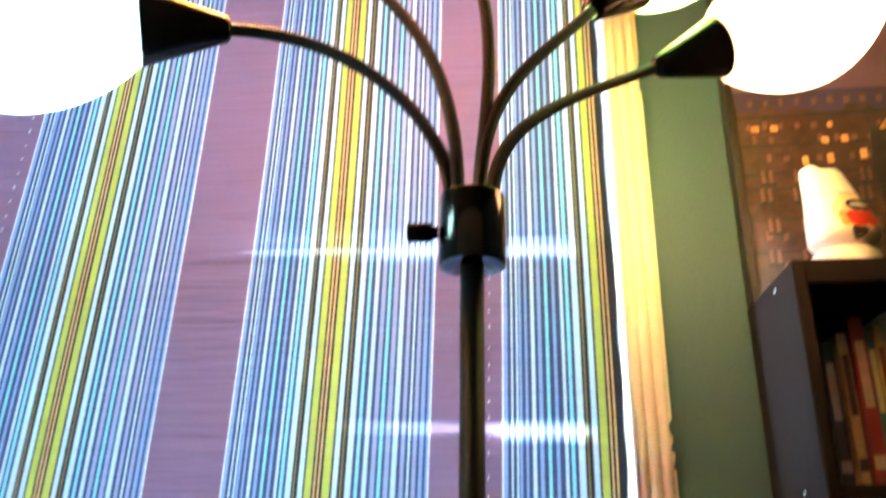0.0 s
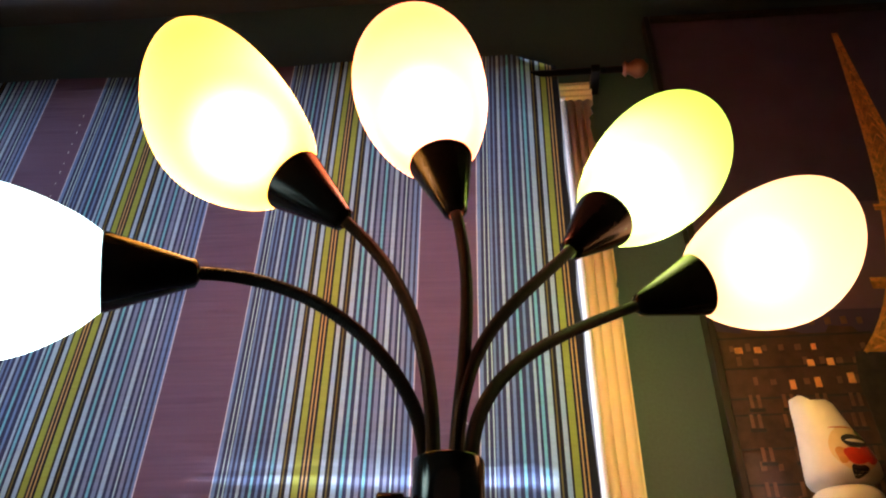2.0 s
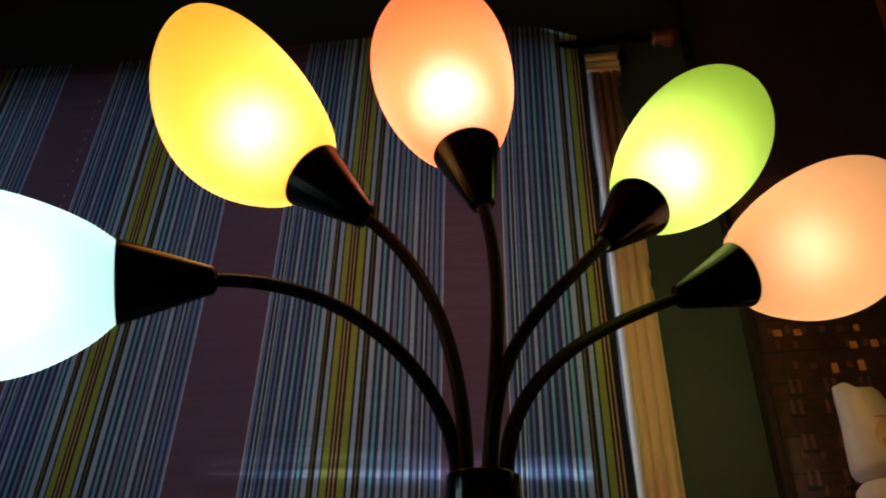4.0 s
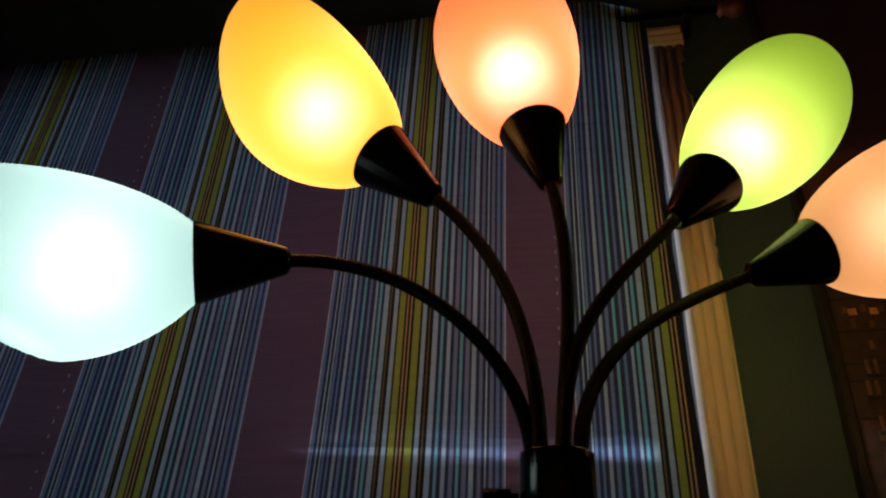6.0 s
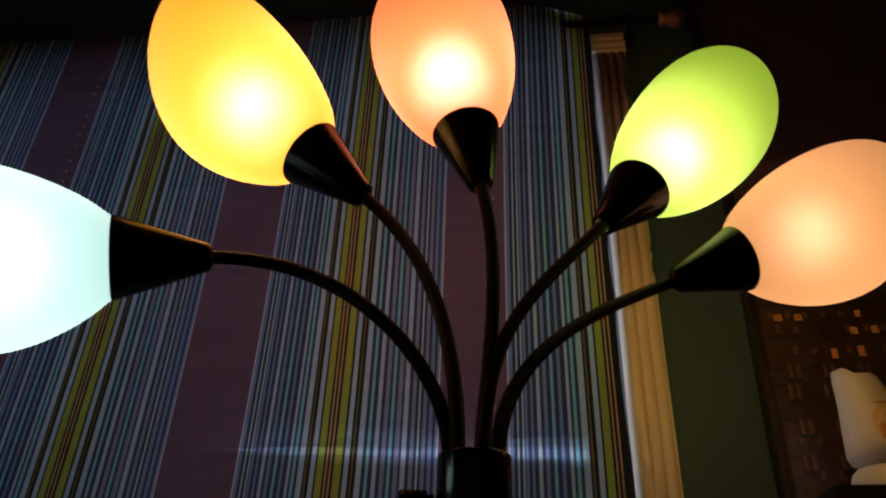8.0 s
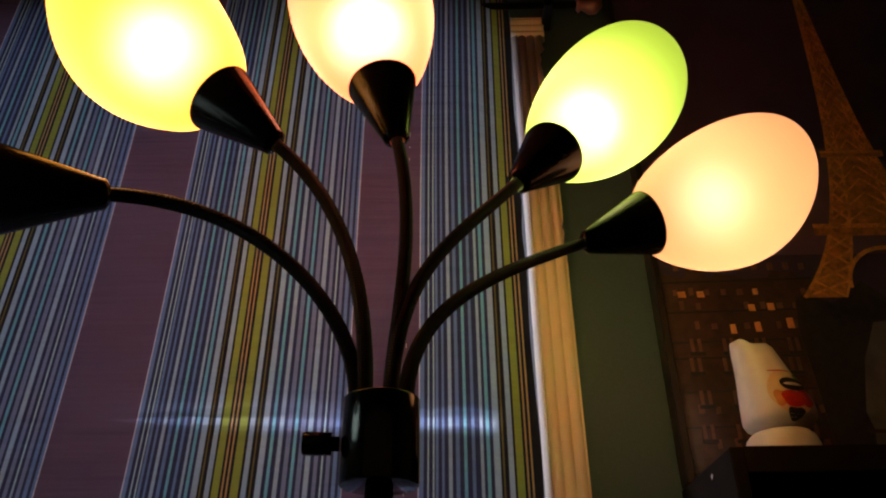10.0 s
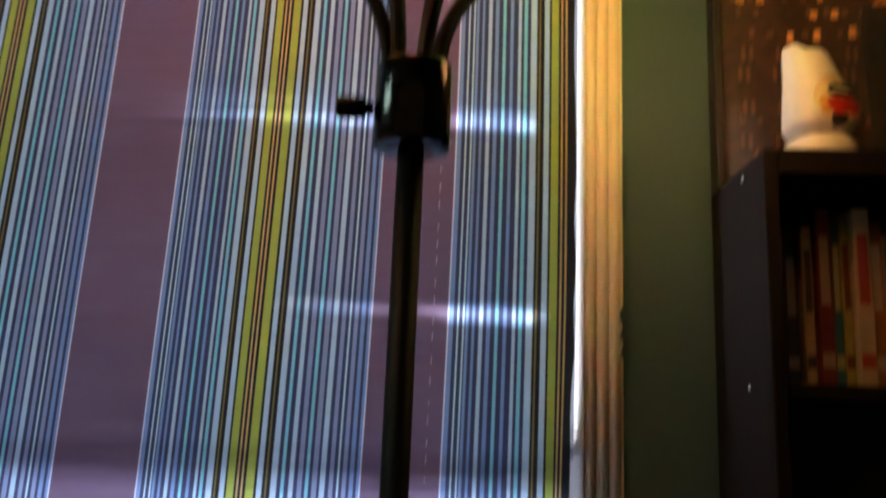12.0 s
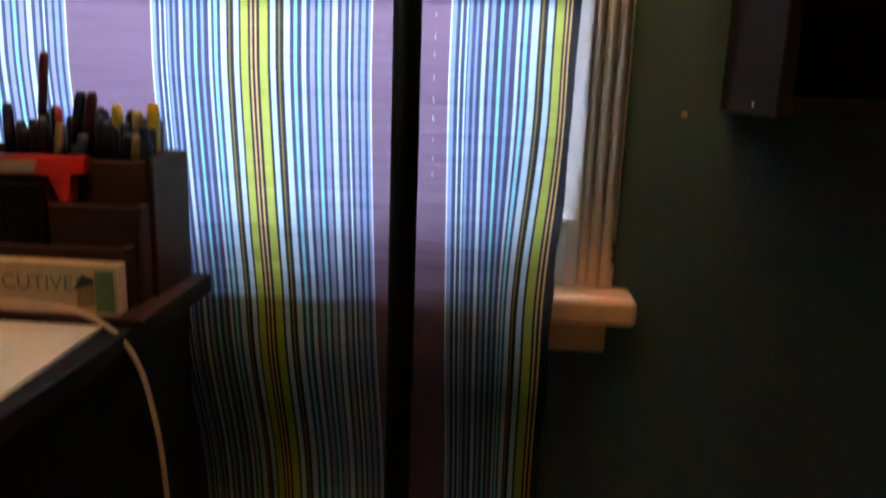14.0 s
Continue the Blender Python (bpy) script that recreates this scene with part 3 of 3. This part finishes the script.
# sky glow, houses, trees and the tower, as flat print
GLOW_SKY = material("poster_lit_cloud_print", (0.19, 0.095, 0.155), 0.42, vary=0.35, grain=9, bump=0.02, stain=3, coat=1.0)
wave = [(PL + 0.002, 1.99)] + [(PL + 0.002 + k * 0.055, 2.18 + 0.05 * math.sin(k * 1.1) + 0.015 * k % 0.05) for k in range(20)] + [(PR - 0.002, 1.99)]
print_on("cloud", [p for p in wave if p[0] < PR - 0.001], GLOW_SKY, 0.6)
rng = random.Random(11)
tops = [(PL + 0.002, PB + 0.001), (PL + 0.002, 1.965)]
x = PL + 0.002
while x < 0.70:
    tops += [(x + 0.004, 1.955 + rng.uniform(-0.02, 0.015)), (x + 0.045, 1.955 + rng.uniform(-0.03, 0.005))]
    x += 0.05
tops += [(0.715, 1.90), (0.73, PB + 0.001)]
print_on("house_front", tops, HOUSE, 1)
for z in (1.665, 1.725, 1.785, 1.815, 1.872, 1.932):
    print_on("ledge", [(PL + 0.004, z), (0.715, z + 0.006), (0.715, z + 0.010), (PL + 0.004, z + 0.0035)], ROOF, 2)
PANE_DIM = material("poster_dim_pane_print", (0.20, 0.090, 0.060), 0.42, vary=0.6, grain=60, bump=0.02, coat=1.0)
for row, z in enumerate((1.632, 1.690, 1.842, 1.880, 1.908, 1.958)):
    for col in range(9):
        if rng.random() < 0.2:
            continue
        x = PL + 0.022 + col * 0.0285 + (0.008 if row % 2 else 0)
        bright = row >= 2 and rng.random() < 0.06
        h, w = rng.uniform(0.011, 0.018), rng.uniform(0.007, 0.011)
        print_on("house_window", [(x, z), (x + w, z + 0.001), (x + w, z + h), (x, z + h - 0.001)], LIT if bright else PANE_DIM, 3)
for x, z, w, h in ((0.551, 1.833, 0.010, 0.018), (0.594, 1.836, 0.011, 0.019), (0.651, 1.842, 0.012, 0.020), (0.590, 1.876, 0.012, 0.013), (0.624, 1.877, 0.012, 0.014),
                   (0.470, 1.904, 0.014, 0.012), (0.504, 1.904, 0.013, 0.012)):
    print_on("house_window", [(x, z), (x + w, z), (x + w * 0.95, z + h), (x, z + h * 0.95)], LIT, 4.2)
for row, z in enumerate((1.648, 1.706, 1.764, 1.800)):
    for col in range(4):
        x = PL + 0.030 + col * 0.056 + 0.006 * (row % 2)
        for side in (0.0, 0.013):
            print_on("shutter", [(x + side, z), (x + side + 0.006, z), (x + side + 0.006, z + 0.024), (x + side, z + 0.024)], PANE_DIM, 4.4)
        print_on("balcony_rail", [(x - 0.003, z - 0.007), (x + 0.023, z - 0.007), (x + 0.023, z - 0.001), (x - 0.003, z - 0.001)], ROOF, 4.6)
wood = [(0.680, PB + 0.001), (0.672, 1.78), (0.668, 1.84)]
for k in range(26):
    wood.append((0.676 + k * 0.031, 1.895 + 0.022 * math.sin(k * 1.9) + rng.uniform(-0.015, 0.02)))
wood += [(PR - 0.002, 1.90), (PR - 0.002, PB + 0.001)]
print_on("tree_line", wood, TREES, 5)
print_on("pale_house", [(0.735, PB + 0.001), (0.748, 1.66), (0.742, 1.69), (0.765, 1.78), (0.80, 1.85), (1.02, 1.88), (1.08, 1.80), (1.10, PB + 0.001)], material("poster_pale_house_print", (0.15, 0.13, 0.165), 0.42, vary=0.4, grain=35, bump=0.02, stain=9, coat=1.0), 6)
for x, z in ((0.775, 1.675), (0.86, 1.69), (0.95, 1.70)):
    print_on("arched_window", [(x, z), (x + 0.016, z - 0.003), (x + 0.018, z + 0.030), (x + 0.011, z + 0.039), (x + 0.003, z + 0.034)], TREES, 7)
print_on("pale_ledge", [(0.738, 1.655), (1.09, 1.645), (1.09, 1.651), (0.738, 1.661)], HOUSE, 7)

levels = [1.90 + 0.83 * (k / 26) for k in range(27)]
print_on("tower_core", [(TCX - tower_half(z) * 0.96, z) for z in levels if z > 2.02] + [(TCX + tower_half(z) * 0.96, z) for z in reversed(levels) if z > 2.02], IRON_DARK, 5.2)
for side_sign in (-1, 1):
    outer = [(TCX + side_sign * tower_half(z), z) for z in levels[:6]]
    inner = [(TCX + side_sign * (tower_half(z) * 0.58), z) for z in levels[:6]]
    print_on("tower_leg", outer + inner[::-1], IRON_DARK, 5.4)
for z0, z1 in zip(levels, levels[1:]):
    for side_sign in (-1, 1):
        a, b = tower_half(z0), tower_half(z1)
        w = 0.0045 if z0 < 2.25 else 0.0032
        print_on("strut", bar(TCX + side_sign * a, z0, TCX + side_sign * b, z1, w * 1.5), IRON, 7)
        print_on("strut", bar(TCX + side_sign * a * 0.56, z0, TCX + side_sign * b * 0.56, z1, w), IRON, 7.4)
        print_on("strut", bar(TCX + side_sign * a, z0, TCX + side_sign * b * 0.56, z1, w), IRON, 7.8)
        print_on("strut", bar(TCX + side_sign * a * 0.56, z0, TCX + side_sign * b, z1, w), IRON, 8.2)
        if z0 > 2.05:
            print_on("strut", bar(TCX + side_sign * a * 0.56, z0, TCX, z1, w * 0.8), IRON, 8.6)
for z, over, h in ((2.028, 0.026, 0.024), (2.208, 0.015, 0.015)):
    w = tower_half(z) + over
    print_on("platform", [(TCX - w, z), (TCX + w, z), (TCX + w, z + h), (TCX - w, z + h)], IRON_DARK, 9.2)
    print_on("platform_edge", [(TCX - w, z + h * 0.62), (TCX + w, z + h * 0.62), (TCX + w, z + h), (TCX - w, z + h)], IRON, 10)
for k in range(14):
    a0, a1 = math.pi * k / 14, math.pi * (k + 1) / 14
    print_on("arch", bar(TCX + 0.082 * math.cos(a0), 1.918 + 0.082 * math.sin(a0), TCX + 0.082 * math.cos(a1), 1.918 + 0.082 * math.sin(a1), 0.008), IRON, 9.6)

# ---- wall shelf ----
SX0, SX1, SY = 0.422, 1.42, -0.244
shelf = thing("wall_bookcase", (0.9, -0.1, 0.962), "black-brown wall bookcase with screws in its side panel", "bookcase")
side = part("side_panel", box(SX0, SX0 + 0.018, SY, -0.0005, 0.962, 1.569, 0.002, 1), BLACK_WOOD, shelf)
for z in (0.976, 1.262, 1.551):
    part("screw", lathe((SX0, -0.157, z), (-1, 0, 0), [(0, 0.0042), (0.0012, 0.004), (0.002, 0.002)], 14), STEEL, side, "bright steel screw head", True)
part("side_panel", box(SX1 - 0.018, SX1, SY, -0.0005, 0.962, 1.569, 0.002, 1), BLACK_WOOD, shelf)
for z0, z1 in ((0.966, 0.986), (1.250, 1.268), (1.535, 1.570)):
    part("board", box(SX0 + 0.0183, SX1 - 0.0183, SY + 0.002, -0.008, z0, z1, 0.0015, 1), BLACK_WOOD, shelf)
part("back_panel", box(SX0 + 0.0183, SX1 - 0.0183, -0.0075, -0.002, 0.966, 1.540), BLACK_WOOD, shelf)


def book(x, thick, high, deep, tint, bar_tone):
    b = thing("book", (x + thick / 2, -0.03, 1.2685), "worn paperback standing upright in the bookcase", "book", "books in the bookcase")
    y0 = -0.03 - deep
    cover = material("book_cover", tint, 0.45, vary=0.35, grain=35, bump=0.06)
    case = part("cover", box(x, x + thick, y0, -0.031, 1.2685, 1.2685 + high, 0.0015, 1), cover, b)
    part("pages", box(x + 0.002, x + thick - 0.002, y0 + 0.003, -0.028, 1.2690, 1.2665 + high), PAPER, b)
    tone = material("spine_print", bar_tone, 0.5, vary=0.2)
    part("spine_band", box(x + thick * 0.2, x + thick * 0.8, y0 - 0.0006, y0 + 0.001, 1.2685 + high * 0.45, 1.2685 + high * 0.85), tone, case)
    part("spine_band", box(x + thick * 0.1, x + thick * 0.9, y0 - 0.0006, y0 + 0.001, 1.2685 + high * 0.10, 1.2685 + high * 0.18), tone, case)
    return b


x = 0.452
for thick, high, deep, tint, tone in (
    (0.022, 0.150, 0.10, (0.030, 0.042, 0.070), (0.25, 0.22, 0.2)),
    (0.018, 0.205, 0.12, (0.020, 0.026, 0.040), (0.20, 0.18, 0.2)),
    (0.014, 0.215, 0.135, (0.42, 0.29, 0.16), (0.05, 0.03, 0.03)),
    (0.020, 0.236, 0.145, (0.22, 0.022, 0.022), (0.45, 0.30, 0.2)),
    (0.012, 0.222, 0.140, (0.028, 0.110, 0.105), (0.5, 0.42, 0.2)),
    (0.012, 0.226, 0.140, (0.48, 0.34, 0.08), (0.20, 0.05, 0.03)),
    (0.022, 0.240, 0.150, (0.46, 0.33, 0.20), (0.40, 0.05, 0.04)),
    (0.018, 0.225, 0.140, (0.34, 0.12, 0.05), (0.5, 0.4, 0.3)),
    (0.016, 0.205, 0.140, (0.30, 0.21, 0.12), (0.10, 0.08, 0.08)),
    (0.026, 0.235, 0.150, (0.045, 0.060, 0.105), (0.4, 0.35, 0.3)),
    (0.018, 0.215, 0.140, (0.24, 0.030, 0.022), (0.5, 0.35, 0.2)),
    (0.030, 0.238, 0.150, (0.070, 0.046, 0.038), (0.4, 0.3, 0.15)),
):
    book(x, thick, high, deep, tint, tone)
    x += thick + 0.0012

# ---- on the shelf ----
SHELF_TOP = 1.5702
WHITE_PLASTIC = material("cream_white_plastic", (0.82, 0.73, 0.60), 0.32, vary=0.08, grain=60, bump=0.05)
freshener = thing("air_freshener", (0.532, -0.15, SHELF_TOP), "white cone air freshener with a fruit label on a round foot", "air freshener")
FX, FY = 0.532, -0.15
foot_bm = lathe((FX, FY, SHELF_TOP), (0, 0, 1), [(0, 0.047), (0.003, 0.050), (0.022, 0.0505), (0.034, 0.047), (0.041, 0.040), (0.044, 0.028)], 40)
part("foot", foot_bm, WHITE_PLASTIC, freshener, "", True)
CONE = ((0.046, 0.0, 0.030), (0.052, 0.002, 0.046), (0.060, 0.004, 0.0515), (0.075, 0.004, 0.051), (0.100, 0.000, 0.046), (0.125, -0.005, 0.0395), (0.150, -0.010, 0.034), (0.168, -0.014, 0.0305), (0.1705, -0.0145, 0.0290))
cone_bm = sweep([((FX + dx, FY, SHELF_TOP + z), (0, 0, 1), r) for z, dx, r in CONE], 40)
top_ring = sorted(cone_bm.verts, key=lambda v: -v.co.z)[:40]
for v in top_ring:
    a = math.atan2(v.co.y - FY, v.co.x - FX + 0.0145)
    v.co.z += 0.010 * max(0.0, -math.cos(a)) ** 2 + 0.003 * math.sin(5 * a + 0.6) - 0.004 * math.cos(a) - 0.010 * max(0.0, math.sin(a))
part("cone", cone_bm, WHITE_PLASTIC, freshener, "", True)


def cone_front(x, z, out):
    """The cone's surface towards the room at a place across and up."""
    heights, mids, radii = zip(*CONE)
    h = z - SHELF_TOP
    mid, rad = FX + np.interp(h, heights, mids), np.interp(h, heights, radii)
    return (x, FY - math.sqrt(max(rad * rad - (x - mid) ** 2, 1e-6)) - out, z)


def label_patch(name, cx, cz, rx, rz, mat, out, wob=0.0):
    """A coloured patch that follows the cone's front: print, and the gap's shade."""
    bm = bmesh.new()
    n, loops = 24, []
    for ring in (0.25, 0.5, 0.75, 1.0):
        loop = []
        for k in range(n):
            a = 2 * math.pi * k / n
            r = ring * (1 + wob * math.sin(3 * a + 1))
            loop.append(bm.verts.new(cone_front(cx + rx * r * math.cos(a), cz + rz * r * math.sin(a), out)))
        loops.append(loop)
    bm.faces.new(loops[0])
    for a, b in zip(loops, loops[1:]):
        for k in range(n):
            bm.faces.new((a[k], a[(k + 1) % n], b[(k + 1) % n], b[k]))
    return part(name, bm, mat, freshener, "", True)


label_patch("label", 0.543, 1.6610, 0.033, 0.036, material("pale_label_print", (0.80, 0.58, 0.30), 0.35, vary=0.15), 0.0010)
FRUIT = material("red_fruit_print", (0.55, 0.035, 0.02), 0.3, vary=0.3, grain=80)
label_patch("fruit_print", 0.545, 1.6480, 0.021, 0.0125, FRUIT, 0.0018, 0.14)
label_patch("fruit_print", 0.564, 1.6520, 0.015, 0.0150, FRUIT, 0.0021, 0.18)
label_patch("fruit_print", 0.525, 1.6500, 0.010, 0.0120, material("amber_fruit_print", (0.72, 0.28, 0.05), 0.3, vary=0.3, grain=80), 0.0016, 0.16)
label_patch("leaf_print", 0.564, 1.6810, 0.012, 0.0080, material("green_leaf_print", (0.05, 0.16, 0.03), 0.35), 0.0024, 0.3)
label_patch("logo_oval", 0.548, 1.6710, 0.0215, 0.0105, INK_AND_GAP, 0.0028, 0.06)
label_patch("logo_bar", 0.547, 1.6705, 0.0150, 0.0026, WHITE_PLASTIC, 0.0036)
label_patch("line_print", 0.534, 1.6930, 0.018, 0.0010, FRUIT, 0.0018)
# dark gap between cone and foot, its shade laid on as a black patch
label_patch("gap_shade", 0.541, 1.6280, 0.012, 0.0085, INK_AND_GAP, 0.0008, 0.1)

# ---- desk ----
desk = thing("desk", (-0.9, -0.6, 0), "black laminate desk beside the curtain", "desk")
DX = -0.335
part("top", box(-1.55, DX, -0.98, -0.15, 0.672, 0.700, 0.003), DESK_WOOD, desk)
part("side_panel", box(DX - 0.05, DX - 0.025, -0.94, -0.18, 0, 0.672), DESK_WOOD, desk)
part("side_panel", box(-1.53, -1.505, -0.94, -0.18, 0, 0.672), DESK_WOOD, desk)
part("back_panel", box(-1.505, DX - 0.05, -0.20, -0.185, 0.25, 0.672), DESK_WOOD, desk)
pad = thing("desk_pad", (-0.75, -0.65, 0.7003), "off-white desk pad lying on the black desk", "desk pad")
part("sheet", prism([(-1.25, -0.95), (-0.352, -0.70), (-0.366, -0.415), (-1.25, -0.42)], 0.7003, 0.7045), PAPER, pad)

# ---- desk organiser ----
OZ = 0.7003
organiser = thing("desk_organizer", (-0.50, -0.29, OZ), "dark wooden desk organiser crowded with pens", "desk organizer")
part("base", box(-0.80, -0.322, -0.408, -0.19, OZ, OZ + 0.011, 0.003), ORGANISER_WOOD, organiser)
bz = OZ + 0.0113
part("end_panel", box(-0.350, -0.342, -0.315, -0.205, bz, 0.889, 0.002, 1), ORGANISER_WOOD, organiser)
part("end_panel", box(-0.792, -0.784, -0.315, -0.205, bz, 0.889, 0.002, 1), ORGANISER_WOOD, organiser)
part("back_panel", box(-0.7838, -0.3502, -0.2135, -0.2052, bz, 0.889, 0.0015, 1), ORGANISER_WOOD, organiser)
part("front_panel", box(-0.7838, -0.3502, -0.315, -0.307, bz, 0.884, 0.0015, 1), ORGANISER_WOOD, organiser)
part("divider", box(-0.568, -0.561, -0.3068, -0.2137, bz, 0.875), ORGANISER_WOOD, organiser)
part("tray_front", box(-0.79, -0.348, -0.348, -0.341, bz, 0.832, 0.002, 1), ORGANISER_WOOD, organiser)
part("tray_end", box(-0.3555, -0.348, -0.3408, -0.3152, bz, 0.832, 0.001, 1), ORGANISER_WOOD, organiser)
part("low_front", box(-0.79, -0.353, -0.376, -0.369, bz, 0.786, 0.002, 1), ORGANISER_WOOD, organiser)
part("low_end", box(-0.3605, -0.353, -0.3688, -0.3483, bz, 0.786, 0.001, 1), ORGANISER_WOOD, organiser)

pens = random.Random(3)
PEN_TONES = [("dark_pen_plastic", (0.015, 0.017, 0.022)), ("navy_pen_plastic", (0.02, 0.035, 0.08)), ("grey_pen_plastic", (0.10, 0.10, 0.11)), ("teal_pen_plastic", (0.02, 0.08, 0.09)),
             ("tan_pencil_wood", (0.38, 0.25, 0.13)), ("red_pen_plastic", (0.45, 0.03, 0.025)), ("maroon_pen_plastic", (0.10, 0.02, 0.025)), ("yellow_pen_plastic", (0.65, 0.42, 0.03)), ("brown_pencil_paint", (0.44, 0.17, 0.08))]
PEN_MATS = {name: material(name, tone, 0.35, vary=0.2, grain=60, bump=0.05) for name, tone in PEN_TONES}


def pen(foot, tip, r, body, cap, label):
    foot, tip = Vector(foot), Vector(tip)
    way = tip - foot
    length = way.length
    p = thing("pen", foot, label, "pen", "pens in the organiser")
    r *= 1.18
    part("barrel", lathe(foot, way, [(0, r * 0.4), (0.012, r), (length * 0.72, r), (length * 0.722, r * 0.95), (length * 0.74, r * 0.95)], 12), PEN_MATS[body], p, "", True)
    part("cap", lathe(foot + way * 0.74, way, [(0, r * 1.12), (length * 0.22, r * 1.15), (length * 0.255, r * 0.9), (length * 0.26, r * 0.4)], 12), PEN_MATS[cap], p, "", True)


def in_box(x, z, y, r, body, cap, label, lean=0.0):
    pen((x - lean, y + 0.01, bz + 0.002), (x, y, z), r, body, cap, label)


in_box(-0.487, 1.012, -0.285, 0.0042, "brown_pencil_paint", "maroon_pen_plastic", "tall brown pencil with a dark red end in the organiser", 0.040)
in_box(-0.482, 0.945, -0.275, 0.0050, "red_pen_plastic", "red_pen_plastic", "red pen standing in the organiser", 0.012)
in_box(-0.541, 0.948, -0.285, 0.0050, "dark_pen_plastic", "navy_pen_plastic", "dark pen with a navy cap in the organiser", 0.008)
in_box(-0.443, 0.966, -0.285, 0.0052, "teal_pen_plastic", "dark_pen_plastic", "teal pen with a black cap leaning in the organiser", 0.052)
in_box(-0.425, 0.966, -0.290, 0.0050, "grey_pen_plastic", "maroon_pen_plastic", "grey pen with a maroon cap leaning in the organiser", 0.055)
in_box(-0.466, 0.925, -0.295, 0.0048, "tan_pencil_wood", "tan_pencil_wood", "plain wooden pencil leaning in the organiser", 0.045)
in_box(-0.359, 0.953, -0.268, 0.0058, "dark_pen_plastic", "yellow_pen_plastic", "black marker with a yellow cap in the organiser", 0.006)
in_box(-0.410, 0.950, -0.262, 0.0052, "dark_pen_plastic", "yellow_pen_plastic", "black marker with a yellow cap in the organiser", -0.006)
in_box(-0.379, 0.944, -0.270, 0.0052, "grey_pen_plastic", "tan_pencil_wood", "grey pen with a tan end in the organiser", 0.004)
in_box(-0.368, 0.915, -0.297, 0.0044, "tan_pencil_wood", "tan_pencil_wood", "plain wooden pencil leaning in the organiser", 0.030)
in_box(-0.505, 0.930, -0.292, 0.0050, "grey_pen_plastic", "dark_pen_plastic", "grey pen with a black cap leaning in the organiser", -0.030)
for k in range(52):
    x = pens.uniform(-0.548, -0.352) if k > 6 else pens.uniform(-0.42, -0.352)
    body = pens.choice(["dark_pen_plastic", "dark_pen_plastic", "navy_pen_plastic", "grey_pen_plastic", "maroon_pen_plastic", "tan_pencil_wood"])
    cap = pens.choice(["dark_pen_plastic", "dark_pen_plastic", "dark_pen_plastic", "navy_pen_plastic"])
    z = pens.uniform(0.908, 0.946) - (0.012 if x > -0.36 else 0)
    in_box(min(x, -0.3600), z, pens.uniform(-0.297, -0.228), pens.uniform(0.0045, 0.0058), body, cap, "dark pen standing in the crowded organiser", pens.uniform(-0.030, 0.040) if -0.52 < x < -0.40 else 0.014)

# things in the trays
RED = material("red_glossy_card", (0.62, 0.025, 0.022), 0.35, vary=0.15)
tag = thing("red_sleeve", (-0.47, -0.335, 0.833), "red sleeve with a cream label lying over the organiser", "sleeve")
part("sleeve", slab([(-0.60, 0.862), (-0.462, 0.866), (-0.452, 0.834), (-0.437, 0.834), (-0.436, 0.868), (-0.419, 0.869), (-0.418, 0.890), (-0.60, 0.886)], -0.338, -0.318, 0.0015), RED, tag)
part("label", slab([(-0.60, 0.8655), (-0.480, 0.868), (-0.474, 0.8835), (-0.60, 0.8815)], -0.3396, -0.3382), CARD, tag, "cream paper label")
case = thing("black_case", (-0.51, -0.358, bz), "black glossy case standing in the organiser tray", "case")
part("body", box(-0.62, -0.456, -0.3675, -0.3495, bz, 0.859, 0.006, 3), BLACK_PLASTIC, case, "", True)

carton = thing("small_carton", (-0.47, -0.388, bz), "long cream carton lettered in front of the organiser", "carton")
part("carton_body", box(-0.60, -0.352, -0.4015, -0.3775, bz, 0.772, 0.001, 1), CARD, carton)
part("picture", box(-0.400, -0.378, -0.4030, -0.4016, 0.722, 0.758), material("brown_picture_print", (0.30, 0.15, 0.06), 0.5, vary=0.5, grain=120), carton)
part("picture", box(-0.3775, -0.356, -0.4030, -0.4016, 0.716, 0.766), material("green_picture_print", (0.10, 0.17, 0.05), 0.5, vary=0.5, grain=90), carton)
part("picture", slab([(-0.404, 0.742), (-0.392, 0.761), (-0.380, 0.756), (-0.379, 0.750)], -0.4040, -0.4030), INK_AND_GAP, carton)
txt = bpy.data.curves.new("lettering", "FONT")
txt.body, txt.size, txt.extrude, txt.align_x = "EXECUTIVE", 0.026, 0.0003, "RIGHT"
letters = new("lettering", txt)
letters.parent = carton
letters.matrix_basis = Matrix.Translation(Vector((-0.404, -0.4018, 0.740)) - base_of(carton)) @ pose(0, 0, 0, 90, 0, 0)
txt.materials.append(material("grey_print", (0.16, 0.13, 0.10), 0.5, vary=0.2))

cord = thing("cord", (-0.4, -0.42, 0.70), "beige cable hanging over the desk edge", "cable")
part("cable", tube([(-0.75, -0.418, 0.7035 + 0.006), (-0.60, -0.425, 0.728), (-0.482, -0.425, 0.731), (-0.429, -0.425, 0.729), (-0.376, -0.425, 0.719), (-0.338, -0.425, 0.692),
                    (-0.316, -0.425, 0.652), (-0.304, -0.425, 0.598), (-0.297, -0.425, 0.542), (-0.293, -0.425, 0.44), (-0.300, -0.43, 0.25), (-0.33, -0.44, 0.06), (-0.36, -0.47, 0.004)], 0.0032, 10, 8), CORD, cord, "", True)

# fleck on the wall
part("wall_fleck", lathe((0.369, 0.0, 0.954), (0, -1, 0), [(0, 0.005), (0.001, 0.0045), (0.0018, 0.002)], 12), CARD, wall_north)
